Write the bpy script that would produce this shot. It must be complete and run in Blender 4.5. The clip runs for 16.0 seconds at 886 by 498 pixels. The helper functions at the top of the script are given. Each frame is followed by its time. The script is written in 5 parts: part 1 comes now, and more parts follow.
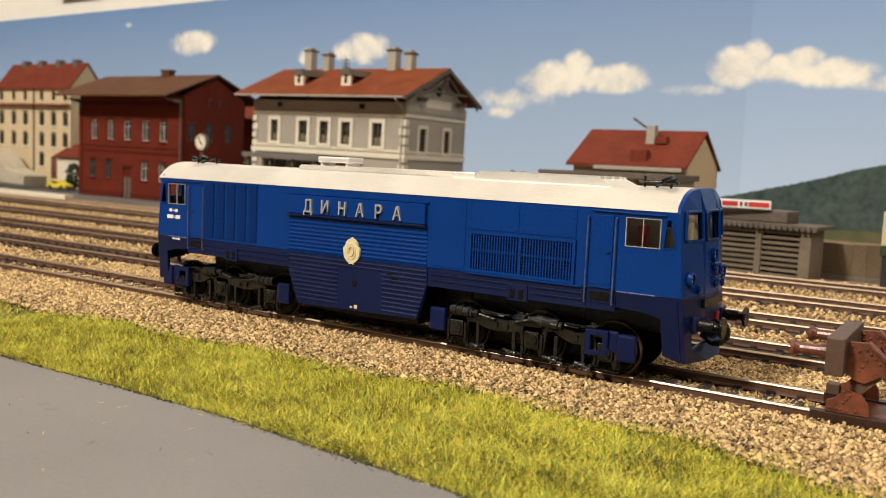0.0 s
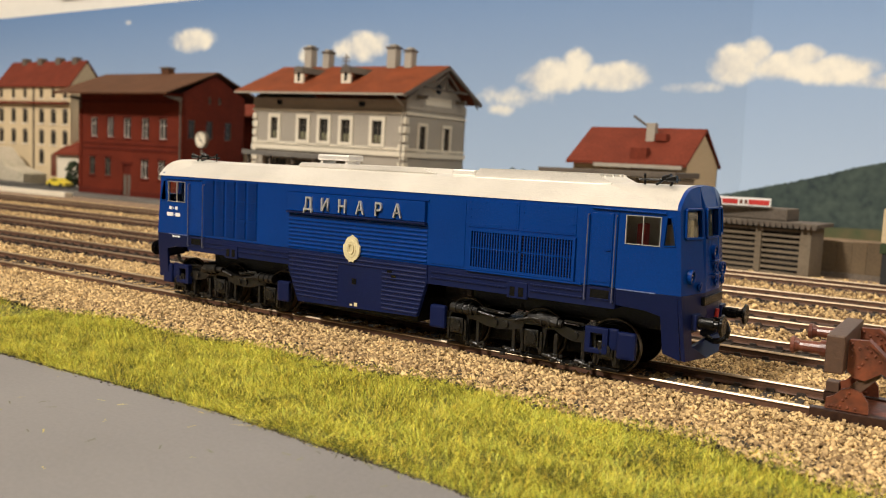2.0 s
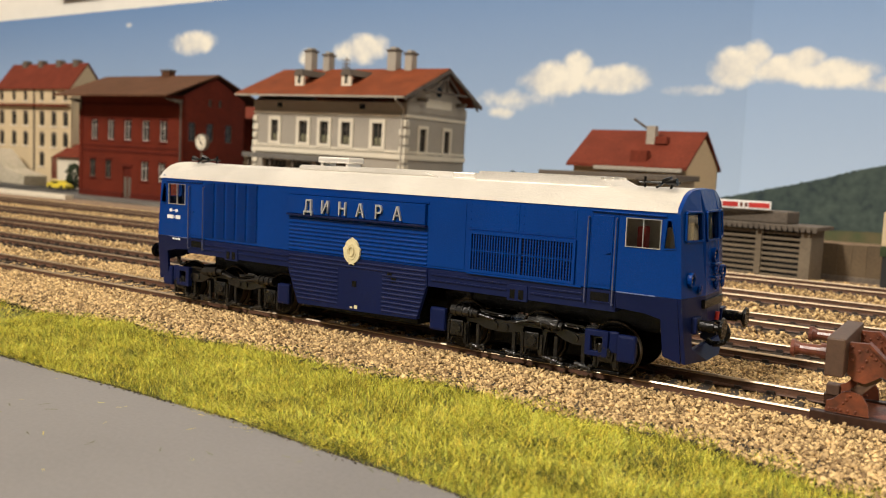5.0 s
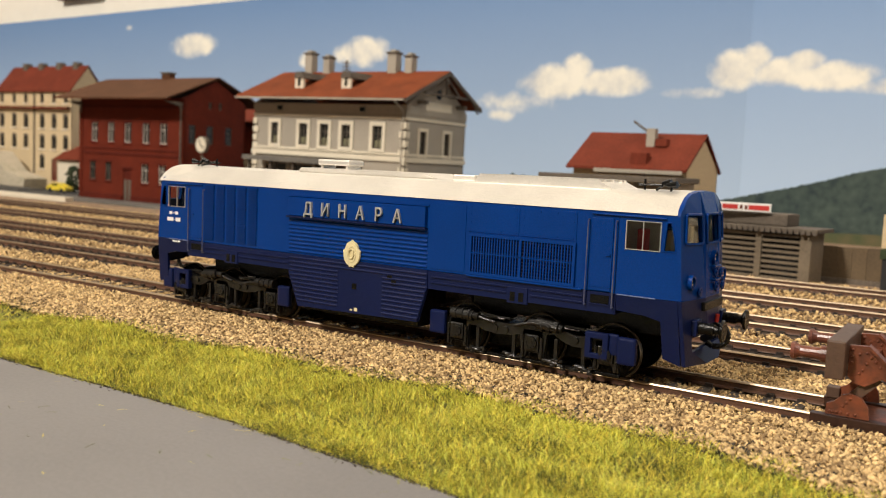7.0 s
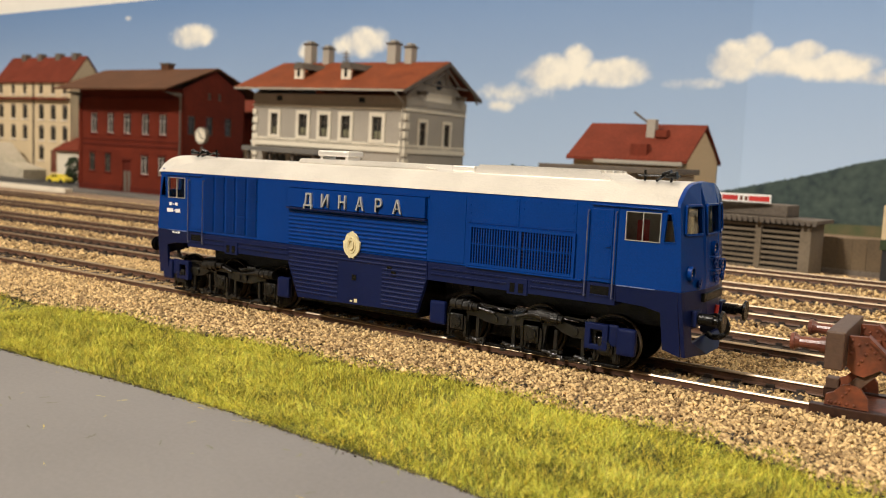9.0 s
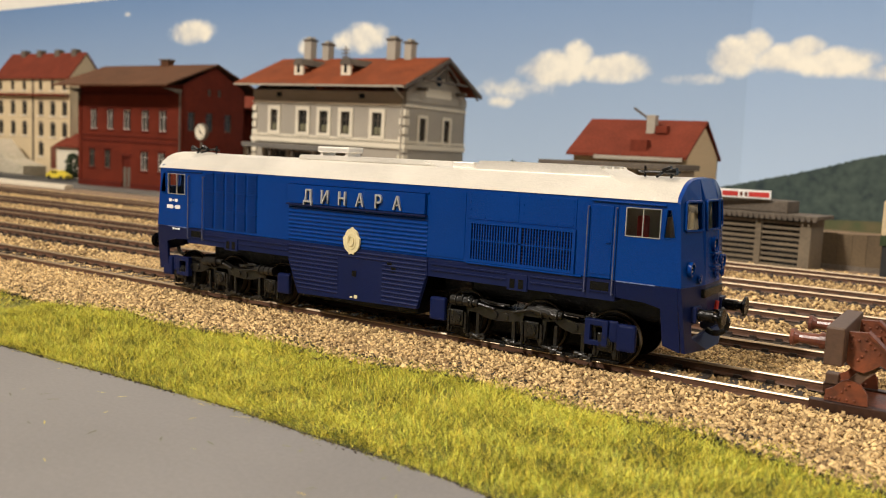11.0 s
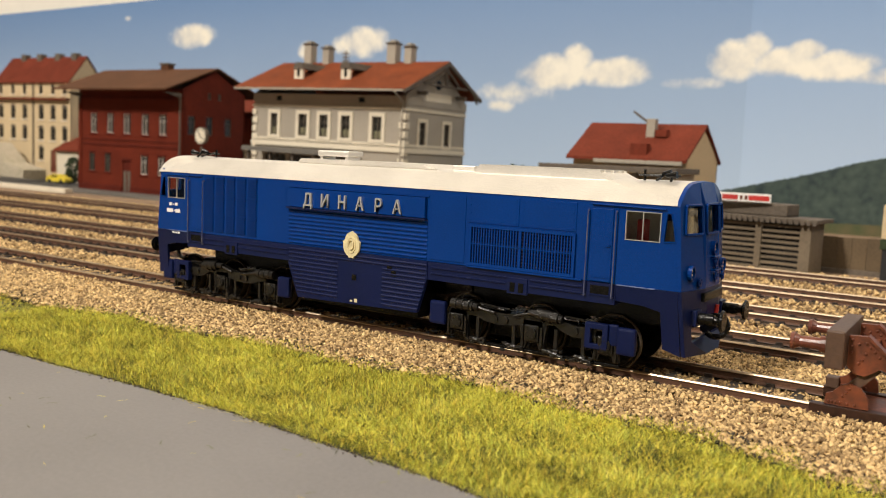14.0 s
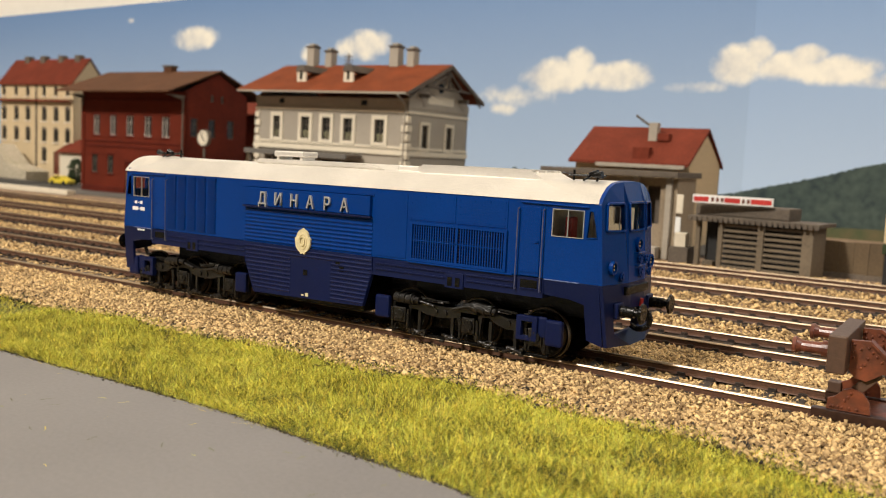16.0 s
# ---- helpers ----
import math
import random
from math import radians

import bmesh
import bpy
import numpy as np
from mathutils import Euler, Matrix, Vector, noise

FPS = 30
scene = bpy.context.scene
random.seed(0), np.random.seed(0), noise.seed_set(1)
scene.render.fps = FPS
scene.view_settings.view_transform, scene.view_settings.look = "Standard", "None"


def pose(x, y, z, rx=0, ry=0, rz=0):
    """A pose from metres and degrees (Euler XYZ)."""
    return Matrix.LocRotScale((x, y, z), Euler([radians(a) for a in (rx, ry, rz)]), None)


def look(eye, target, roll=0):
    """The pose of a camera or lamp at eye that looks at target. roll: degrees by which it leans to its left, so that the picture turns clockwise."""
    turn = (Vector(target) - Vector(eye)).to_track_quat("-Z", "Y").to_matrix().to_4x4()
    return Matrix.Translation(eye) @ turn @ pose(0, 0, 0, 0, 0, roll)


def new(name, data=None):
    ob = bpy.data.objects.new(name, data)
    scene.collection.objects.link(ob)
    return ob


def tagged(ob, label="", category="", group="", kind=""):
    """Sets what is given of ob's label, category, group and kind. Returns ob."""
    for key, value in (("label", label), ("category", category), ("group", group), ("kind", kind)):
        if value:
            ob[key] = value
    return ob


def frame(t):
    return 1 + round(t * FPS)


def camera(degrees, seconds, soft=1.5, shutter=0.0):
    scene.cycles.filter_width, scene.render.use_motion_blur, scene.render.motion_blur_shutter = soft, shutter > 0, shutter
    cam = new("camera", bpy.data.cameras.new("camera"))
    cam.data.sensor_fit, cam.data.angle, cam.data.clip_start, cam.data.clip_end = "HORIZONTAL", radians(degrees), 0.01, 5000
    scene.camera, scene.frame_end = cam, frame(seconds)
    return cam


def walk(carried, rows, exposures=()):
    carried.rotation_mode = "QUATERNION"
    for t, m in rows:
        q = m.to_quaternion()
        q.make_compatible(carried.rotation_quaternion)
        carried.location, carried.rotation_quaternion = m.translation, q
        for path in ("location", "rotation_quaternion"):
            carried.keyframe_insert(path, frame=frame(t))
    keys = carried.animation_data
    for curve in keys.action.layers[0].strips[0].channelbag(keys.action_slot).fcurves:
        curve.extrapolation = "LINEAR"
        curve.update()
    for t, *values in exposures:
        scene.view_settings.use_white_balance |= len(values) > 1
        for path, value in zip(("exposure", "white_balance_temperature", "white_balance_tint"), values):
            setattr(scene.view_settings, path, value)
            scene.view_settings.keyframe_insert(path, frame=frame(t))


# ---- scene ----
# The whole place is a model railway in 1:87; lengths below are in millimetres and become metres in mm().
EYE = (0.0, -0.2009, 0.0486)
cam = camera(54.93, 16.0, soft=1.0)
cam.data.dof.use_dof, cam.data.dof.focus_distance, cam.data.dof.aperture_fstop = True, 0.215, 32.0
PATH = [
    (0.0, pose(*EYE, 84.230, -2.446, 33.352)),
    (0.5, pose(*EYE, 84.174, -2.442, 33.348)),
    (1.0, pose(*EYE, 84.122, -2.441, 33.349)),
    (1.5, pose(*EYE, 84.080, -2.419, 33.345)),
    (2.0, pose(*EYE, 84.073, -2.433, 33.348)),
    (2.5, pose(*EYE, 84.119, -2.448, 33.355)),
    (3.0, pose(*EYE, 84.202, -2.455, 33.352)),
    (3.5, pose(*EYE, 84.240, -2.462, 33.361)),
    (4.0, pose(*EYE, 84.245, -2.469, 33.362)),
    (6.5, pose(*EYE, 84.319, -2.508, 33.364)),
    (7.0, pose(*EYE, 84.416, -2.486, 33.362)),
    (7.5, pose(*EYE, 84.413, -2.491, 33.364)),
    (8.0, pose(*EYE, 84.335, -2.524, 33.368)),
    (8.5, pose(*EYE, 84.161, -2.510, 33.365)),
    (9.0, pose(*EYE, 83.816, -2.467, 33.353)),
    (11.5, pose(*EYE, 83.551, -2.428, 33.348)),
    (12.0, pose(*EYE, 83.601, -2.412, 33.347)),
    (12.5, pose(*EYE, 83.664, -2.430, 33.348)),
    (13.0, pose(*EYE, 83.773, -2.434, 33.348)),
    (13.5, pose(*EYE, 83.827, -2.420, 33.347)),
    (14.0, pose(*EYE, 83.803, -2.406, 33.345)),
    (14.5, pose(*EYE, 83.778, -2.432, 33.347)),
    (15.0, pose(*EYE, 83.678, -2.430, 33.350)),
    (15.5, pose(*EYE, 83.664, -2.454, 33.370)),
    (16.0, pose(*EYE, 83.999, -2.612, 33.495)),
]
walk(cam, PATH)

# ---- light ----
world = bpy.data.worlds.new("room_air")
world.use_nodes = True
world.node_tree.nodes["Background"].inputs[0].default_value = (1.0, 0.9, 0.78, 1)
world.node_tree.nodes["Background"].inputs[1].default_value = 0.05
scene.world = world
scene.view_settings.exposure = -0.14


def area_lamp(name, eye, target, size, watts, color):
    data = bpy.data.lights.new(name, "AREA")
    data.shape, data.size, data.energy, data.color = "DISK", size, watts, color
    ob = new(name, data)
    ob.matrix_world = look(eye, target)
    return ob


area_lamp("ceiling_and_fill_light", (-0.95, -2.1, 2.15), (-0.3, 0.1, 0), 0.35, 122, (1.0, 0.92, 0.81))
# Unseen fill lamp, added on the right to brighten the cab front.
area_lamp("ceiling_and_fill_light", (0.85, -0.55, 1.3), (-0.1, 0.0, 0), 0.6, 12, (1.0, 0.94, 0.85))


# ---- materials ----
def material(name, color, rough=0.6, metal=0.0, grain=900, amount=0.12, blotch=60, bump=0.15, spread=0.0, color2=None, spec=0.5, island=False, coat=0.0):
    """Base colour varied at two sizes (grain and blotches), with fine relief; spread varies it from piece to piece."""
    m = bpy.data.materials.new(name)
    m.use_nodes = True
    n, l = m.node_tree.nodes, m.node_tree.links
    b = n["Principled BSDF"]
    b.inputs["Roughness"].default_value, b.inputs["Metallic"].default_value = rough, metal
    b.inputs["Specular IOR Level"].default_value = spec
    b.inputs["Coat Weight"].default_value, b.inputs["Coat Roughness"].default_value = coat, 0.12
    co = n.new("ShaderNodeTexCoord")
    fine, broad = n.new("ShaderNodeTexNoise"), n.new("ShaderNodeTexNoise")
    fine.inputs["Scale"].default_value, broad.inputs["Scale"].default_value = grain, blotch
    fine.inputs["Detail"].default_value, broad.inputs["Detail"].default_value = 3, 4
    for t in (fine, broad):
        l.new(co.outputs["Object"], t.inputs["Vector"])
    add = n.new("ShaderNodeMath")
    add.operation = "MULTIPLY_ADD"
    l.new(fine.outputs[0], add.inputs[0])
    add.inputs[1].default_value = 0.5
    half = n.new("ShaderNodeMath")
    half.operation = "MULTIPLY"
    half.inputs[1].default_value = 0.5
    l.new(broad.outputs[0], half.inputs[0])
    l.new(half.outputs[0], add.inputs[2])
    ramp = n.new("ShaderNodeMapRange")
    ramp.inputs[1].default_value, ramp.inputs[2].default_value = 0.3, 0.7
    ramp.inputs[3].default_value, ramp.inputs[4].default_value = 0.0, 1.0
    l.new(add.outputs[0], ramp.inputs[0])
    mix = n.new("ShaderNodeMix")
    mix.data_type = "RGBA"
    c2 = color2 or tuple(c * (1 - 2.2 * amount) for c in color)
    c1 = color if color2 else tuple(min(1, c * (1 + amount)) for c in color)
    mix.inputs[6].default_value, mix.inputs[7].default_value = (*c2, 1), (*c1, 1)
    fac = ramp.outputs[0]
    if spread:
        info = n.new("ShaderNodeNewGeometry" if island else "ShaderNodeObjectInfo")
        s = n.new("ShaderNodeMath")
        s.operation = "MULTIPLY_ADD"
        l.new(info.outputs["Random Per Island" if island else "Random"], s.inputs[0])
        s.inputs[1].default_value = spread
        t = n.new("ShaderNodeMath")
        t.operation = "MULTIPLY"
        t.inputs[1].default_value = 1 - spread
        l.new(fac, t.inputs[0])
        l.new(t.outputs[0], s.inputs[2])
        fac = s.outputs[0]
    l.new(fac, mix.inputs[0])
    l.new(mix.outputs[2], b.inputs["Base Color"])
    if bump:
        bm = n.new("ShaderNodeBump")
        bm.inputs["Strength"].default_value, bm.inputs["Distance"].default_value = bump, 0.0004
        l.new(fine.outputs[0], bm.inputs["Height"])
        l.new(bm.outputs[0], b.inputs["Normal"])
    return m


BLUE = material("blue_enamel", (0.0003, 0.034, 0.200), 0.24, 0, 2500, 0.10, 40, 0.16, spec=0.16, coat=0.03)
NAVY = material("navy_enamel", (0.0052, 0.0105, 0.054), 0.32, 0, 2500, 0.12, 50, 0.14, spec=0.2, coat=0.04)
SILVER = material("silver_white_roof_paint", (0.84, 0.80, 0.735), 0.40, 0.68, 3500, 0.12, 60, 0.15)
BLACK = material("black_plastic", (0.0040, 0.0037, 0.0034), 0.26, 0, 1500, 0.3, 120, 0.45, spec=0.26)
GEAR = material("oiled_black_gear", (0.010, 0.0092, 0.0082), 0.28, 0, 1500, 0.35, 150, 0.5, spec=0.6)
CHROME = material("bare_silver_paint", (0.70, 0.69, 0.66), 0.28, 0.7, 2500, 0.10, 120, 0.1)
CREAM = material("cream_cast_emblem", (0.72, 0.62, 0.36), 0.5, 0, 1500, 0.10, 400, 0.2)
WHITE = material("white_print", (0.8, 0.8, 0.78), 0.5, 0, 1500, 0.06, 200, 0.05)
BRONZE = material("bronze_tyre", (0.12, 0.095, 0.068), 0.5, 0.6, 1500, 0.15, 200, 0.1)
CABIN = material("beige_cab_lining", (0.42, 0.36, 0.26), 0.6, 0, 900, 0.12, 60, 0.1)
RED = material("red_paint", (0.50, 0.03, 0.025), 0.5, 0, 900, 0.1, 80, 0.1)
RAIL_TOP = material("polished_rail_head", (0.57, 0.45, 0.32), 0.38, 1.0, 2500, 0.06, 40, 0.05)
RAIL = material("rusty_rail_web", (0.12, 0.058, 0.034), 0.5, 0.0, 2000, 0.25, 60, 0.2)
SLEEPER = material("dark_brown_plastic_sleeper", (0.035, 0.023, 0.017), 0.6, 0, 1500, 0.25, 150, 0.3, spread=0.4)
BALLAST = material("beige_stone_ballast", (0.89, 0.625, 0.295), 0.8, 0, 1500, 0.2, 300, 0.3, spread=0.9, color2=(0.125, 0.068, 0.027), island=True)
BEDDING = material("ballast_bed", (0.38, 0.265, 0.165), 0.9, 0, 500, 0.25, 120, 0.8, color2=(0.16, 0.095, 0.055))
def grass_material():
    """Static grass: each fibre straw, yellow, lime or olive, with patches where one of them prevails."""
    m = bpy.data.materials.new("yellow_green_static_grass")
    m.use_nodes = True
    n, l = m.node_tree.nodes, m.node_tree.links
    b = n["Principled BSDF"]
    b.inputs["Roughness"].default_value, b.inputs["Specular IOR Level"].default_value = 0.5, 0.2
    geo, co, patch = n.new("ShaderNodeNewGeometry"), n.new("ShaderNodeTexCoord"), n.new("ShaderNodeTexNoise")
    patch.inputs["Scale"].default_value, patch.inputs["Detail"].default_value = 95, 4
    l.new(co.outputs["Object"], patch.inputs["Vector"])
    f = n.new("ShaderNodeMath")
    f.operation = "MULTIPLY_ADD"
    f.inputs[1].default_value = 0.74
    l.new(geo.outputs["Random Per Island"], f.inputs[0])
    g = n.new("ShaderNodeMapRange")
    g.inputs[1].default_value, g.inputs[2].default_value, g.inputs[3].default_value, g.inputs[4].default_value = 0.3, 0.7, -0.08, 0.28
    l.new(patch.outputs[0], g.inputs[0])
    l.new(g.outputs[0], f.inputs[2])
    r = n.new("ShaderNodeValToRGB")
    e = r.color_ramp.elements
    e[0].position, e[0].color = 0.0, (0.045, 0.05, 0.01, 1)
    e[1].position, e[1].color = 1.0, (0.92, 0.74, 0.17, 1)
    for p, c in ((0.22, (0.10, 0.12, 0.018)), (0.4, (0.40, 0.41, 0.05)), (0.52, (0.78, 0.56, 0.08)), (0.64, (0.90, 0.80, 0.10)), (0.82, (0.54, 0.62, 0.10))):
        k = e.new(p)
        k.color = (*c, 1)
    l.new(f.outputs[0], r.inputs[0])
    l.new(r.outputs[0], b.inputs["Base Color"])
    return m


GRASS = grass_material()
SOIL = material("green_grass_mat", (0.10, 0.10, 0.022), 0.9, 0, 700, 0.3, 90, 0.5)
ROAD = material("grey_painted_road", (0.198, 0.188, 0.187), 0.5, 0, 1200, 0.07, 26, 0.08, spec=0.4)
GREY = material("grey_platform_board", (0.145, 0.135, 0.12), 0.8, 0, 700, 0.15, 30, 0.3)
ROCK = material("pale_rough_stone", (0.58, 0.50, 0.39), 0.9, 0, 300, 0.2, 22, 0.6, color2=(0.27, 0.25, 0.17))
HUT_WALL = material("beige_hut_plaster", (0.30, 0.235, 0.16), 0.8, 0, 600, 0.15, 40, 0.3)
BRICK = material("red_brick_plastic", (0.128, 0.0195, 0.0085), 0.8, 0, 500, 0.18, 40, 0.35, spec=0.15)
BRICK_TRIM = material("dark_red_trim", (0.092, 0.013, 0.0065), 0.8, 0, 500, 0.15, 40, 0.2, spec=0.15)
BROWN_ROOF = material("brown_card_roof", (0.105, 0.047, 0.024), 0.8, 0, 400, 0.2, 30, 0.3, spec=0.15)
TILE_ROOF = material("orange_red_tile_roof", (0.22, 0.052, 0.017), 0.8, 0, 700, 0.28, 55, 0.5, spread=0.3, spec=0.15)
RED_TILE = material("red_tile_roof", (0.165, 0.033, 0.017), 0.8, 0, 700, 0.25, 55, 0.5, spread=0.3, spec=0.15)
PLASTER = material("warm_grey_plaster", (0.36, 0.32, 0.262), 0.8, 0, 700, 0.10, 25, 0.2)
STUCCO = material("cream_trim_stucco", (0.70, 0.63, 0.50), 0.75, 0, 700, 0.06, 40, 0.15)
CREAM_WALL = material("cream_house_plaster", (0.60, 0.47, 0.29), 0.8, 0, 500, 0.08, 20, 0.15)
DARK_TRIM = material("grey_brown_timber", (0.12, 0.095, 0.072), 0.75, 0, 800, 0.2, 60, 0.3)
WALL_WOOD = material("brown_wall_boards", (0.125, 0.085, 0.045), 0.8, 0, 700, 0.25, 50, 0.4, spread=0.4)
SHED_WOOD = material("weathered_grey_boards", (0.175, 0.135, 0.09), 0.8, 0, 900, 0.25, 50, 0.4, spread=0.4)
GLASS = material("dark_window_film", (0.025, 0.027, 0.025), 0.15, 0, 300, 0.3, 60, 0.02, spec=0.6)
RUST = material("rust_brown_buffer_stop", (0.23, 0.062, 0.026), 0.42, 0, 700, 0.2, 130, 0.25, color2=(0.050, 0.021, 0.014))
BEAM = material("brown_buffer_beam", (0.095, 0.052, 0.033), 0.5, 0, 900, 0.15, 90, 0.25)
DARK_BASE = material("dark_red_brown_plastic", (0.040, 0.016, 0.010), 0.4, 0, 900, 0.25, 120, 0.25)
BUFFER = material("dull_red_buffer", (0.15, 0.045, 0.028), 0.32, 0, 900, 0.25, 150, 0.2)
DIM = material("brown_room_wall", (0.25, 0.22, 0.18), 0.9, 0, 60, 0.03, 3, 0.05)
ASPHALT = material("dark_yard_asphalt", (0.06, 0.056, 0.052), 0.85, 0, 600, 0.2, 30, 0.3)
WORN = material("worn_blue_grey_rail", (0.12, 0.11, 0.10), 0.45, 0, 800, 0.3, 150, 0.2, color2=(0.004, 0.03, 0.17))
ROOM = material("cream_room_wall", (0.80, 0.76, 0.68), 0.9, 0, 60, 0.03, 3, 0.05)
YELLOW = material("yellow_car_paint", (0.75, 0.58, 0.05), 0.35, 0, 500, 0.06, 60, 0.05)
# Car tyres and signal post; also stands in for shade inside houses and shed.
RUBBER_AND_SHADE = material("black_rubber_and_shade", (0.02, 0.02, 0.02), 0.8, 0, 500, 0.1, 60, 0.1)
DARK_GREEN = material("dark_green_foliage", (0.03, 0.05, 0.015), 0.8, 0, 900, 0.3, 90, 0.3)
HILL = material("printed_forest_hill", (0.070, 0.098, 0.080), 0.9, 0, 190, 0.3, 60, 0.0, color2=(0.012, 0.026, 0.032))
MEADOW = material("printed_meadow", (0.13, 0.10, 0.05), 0.9, 0, 120, 0.2, 25, 0.0, color2=(0.05, 0.075, 0.03))


def sky_print(gain=1.0):
    """Printed sky: blue that pales downwards, with the printed clouds as noisy-edged ellipses (object space, metres)."""
    m = bpy.data.materials.new("printed_sky_with_clouds")
    m.use_nodes = True
    n, l = m.node_tree.nodes, m.node_tree.links
    b = n["Principled BSDF"]
    b.inputs["Roughness"].default_value, b.inputs["Specular IOR Level"].default_value = 0.75, 0.2
    co, sep = n.new("ShaderNodeTexCoord"), n.new("ShaderNodeSeparateXYZ")
    l.new(co.outputs["Object"], sep.inputs[0])

    def math_(op, a, c=None, d=None):
        q = n.new("ShaderNodeMath")
        q.operation = op
        for i, v in enumerate((a, c, d)):
            if v is None:
                continue
            if isinstance(v, (int, float)):
                q.inputs[i].default_value = v
            else:
                l.new(v, q.inputs[i])
        return q.outputs[0]

    noise_t = n.new("ShaderNodeTexNoise")
    noise_t.inputs["Scale"].default_value, noise_t.inputs["Detail"].default_value, noise_t.inputs["Roughness"].default_value = 42, 6, 0.6
    l.new(co.outputs["Object"], noise_t.inputs["Vector"])
    wob = math_("MULTIPLY", math_("SUBTRACT", noise_t.outputs[0], 0.5), 1.75)
    total, shade = None, None
    for x, z, rx, rz, w in CLOUDS:
        dx = math_("DIVIDE", math_("SUBTRACT", sep.outputs[0], x), rx)
        dz = math_("DIVIDE", math_("SUBTRACT", sep.outputs[2], z), rz)
        r = math_("ADD", math_("MULTIPLY", dx, dx), math_("MULTIPLY", dz, dz))
        v = math_("MULTIPLY", math_("SUBTRACT", 1.0, r), w)
        total = v if total is None else math_("MAXIMUM", total, v)
    c = n.new("ShaderNodeMapRange")
    c.interpolation_type = "SMOOTHSTEP"
    c.inputs[1].default_value, c.inputs[2].default_value = -0.08, 0.8
    l.new(math_("ADD", total, wob), c.inputs[0])
    lo = n.new("ShaderNodeMapRange")
    lo.inputs[1].default_value, lo.inputs[2].default_value = -0.3, 1.0
    l.new(total, lo.inputs[0])
    cloud = math_("MULTIPLY", c.outputs[0], math_("SMOOTH_MIN", math_("MULTIPLY", lo.outputs[0], 4.0), 1.0, 0.2))
    g = n.new("ShaderNodeValToRGB")
    el = g.color_ramp.elements
    el[0].position, el[0].color = 0.0, (0.42 * gain, 0.53 * gain, 0.685 * gain, 1)
    el[1].position, el[1].color = 1.0, (0.125 * gain, 0.23 * gain, 0.44 * gain, 1)
    h = n.new("ShaderNodeMapRange")
    h.inputs[1].default_value, h.inputs[2].default_value = 0.02, 0.24
    l.new(sep.outputs[2], h.inputs[0])
    l.new(h.outputs[0], g.inputs[0])
    tint = n.new("ShaderNodeValToRGB")
    te = tint.color_ramp.elements
    te[0].position, te[0].color = 0.25, (0.56, 0.57, 0.58, 1)
    te[1].position, te[1].color = 0.60, (0.84, 0.81, 0.72, 1)
    l.new(noise_t.outputs[0], tint.inputs[0])
    mix = n.new("ShaderNodeMix")
    mix.data_type = "RGBA"
    l.new(cloud, mix.inputs[0])
    l.new(g.outputs[0], mix.inputs[6])
    l.new(tint.outputs[0], mix.inputs[7])
    l.new(mix.outputs[2], b.inputs["Base Color"])
    return m


# printed clouds: centre x, z, half width, half height in metres, weight
CLOUDS = [
    (-0.827, 0.179, 0.045, 0.016, 1.0), (-0.567, 0.162, 0.040, 0.017, 1.0), (-0.645, 0.157, 0.016, 0.010, 0.8),
    (-0.345, 0.128, 0.040, 0.018, 1.1), (-0.290, 0.127, 0.042, 0.014, 1.0), (-0.385, 0.110, 0.045, 0.010, 0.35), (-0.325, 0.138, 0.018, 0.016, 1.0),
    (-0.400, 0.098, 0.016, 0.007, 0.5), (-0.220, 0.117, 0.030, 0.005, 0.35),
    (-0.188, 0.134, 0.024, 0.018, 1.1), (-0.150, 0.132, 0.032, 0.013, 1.0), (-0.115, 0.128, 0.036, 0.013, 1.0), (-0.172, 0.143, 0.014, 0.013, 1.0), (-0.135, 0.140, 0.016, 0.010, 1.0),
    (-0.070, 0.120, 0.040, 0.008, 0.7), (-0.055, 0.095, 0.020, 0.010, 0.7), (0.04, 0.15, 0.06, 0.02, 1.0), (-0.948, 0.206, 0.007, 0.004, 0.5),
]
SKY, SKY_PALE = sky_print(), sky_print(1.08)


# ---- mesh helpers ----
def mm(bm):
    bmesh.ops.scale(bm, vec=(0.001,) * 3, verts=bm.verts)
    return bm


def link(name, bm, mat, smooth=False):
    me = bpy.data.meshes.new(name)
    bmesh.ops.recalc_face_normals(bm, faces=bm.faces)
    mm(bm).to_mesh(me)
    bm.free()
    me.materials.append(mat)
    if smooth:
        for p in me.polygons:
            p.use_smooth = True
    return new(name, me)


def part(name, bm, mat, parent, label="", smooth=False):
    ob = link(name, bm, mat, smooth)
    ob.parent = parent
    if label:
        ob["label"] = label
    return ob


def thing(name, x, y, z, label, category, group="", rx=0, ry=0, rz=0, kind=""):
    ob = new(name)
    ob.empty_display_size = 0.01
    ob.matrix_world = pose(x / 1000, y / 1000, z / 1000, rx, ry, rz)
    return tagged(ob, label, category, group, kind)


def box(bm, x0, x1, y0, y1, z0, z1, bevel=0.0):
    vs = [bm.verts.new(p) for p in ((x0, y0, z0), (x1, y0, z0), (x1, y1, z0), (x0, y1, z0), (x0, y0, z1), (x1, y0, z1), (x1, y1, z1), (x0, y1, z1))]
    fs = [bm.faces.new([vs[i] for i in q]) for q in ((3, 2, 1, 0), (4, 5, 6, 7), (0, 1, 5, 4), (1, 2, 6, 5), (2, 3, 7, 6), (3, 0, 4, 7))]
    if bevel:
        es = {e for f in fs for e in f.edges}
        bmesh.ops.bevel(bm, geom=list(es), offset=bevel, segments=2, affect="EDGES", profile=0.6)
    return bm


def boxed(*a, **k):
    return box(bmesh.new(), *a, **k)


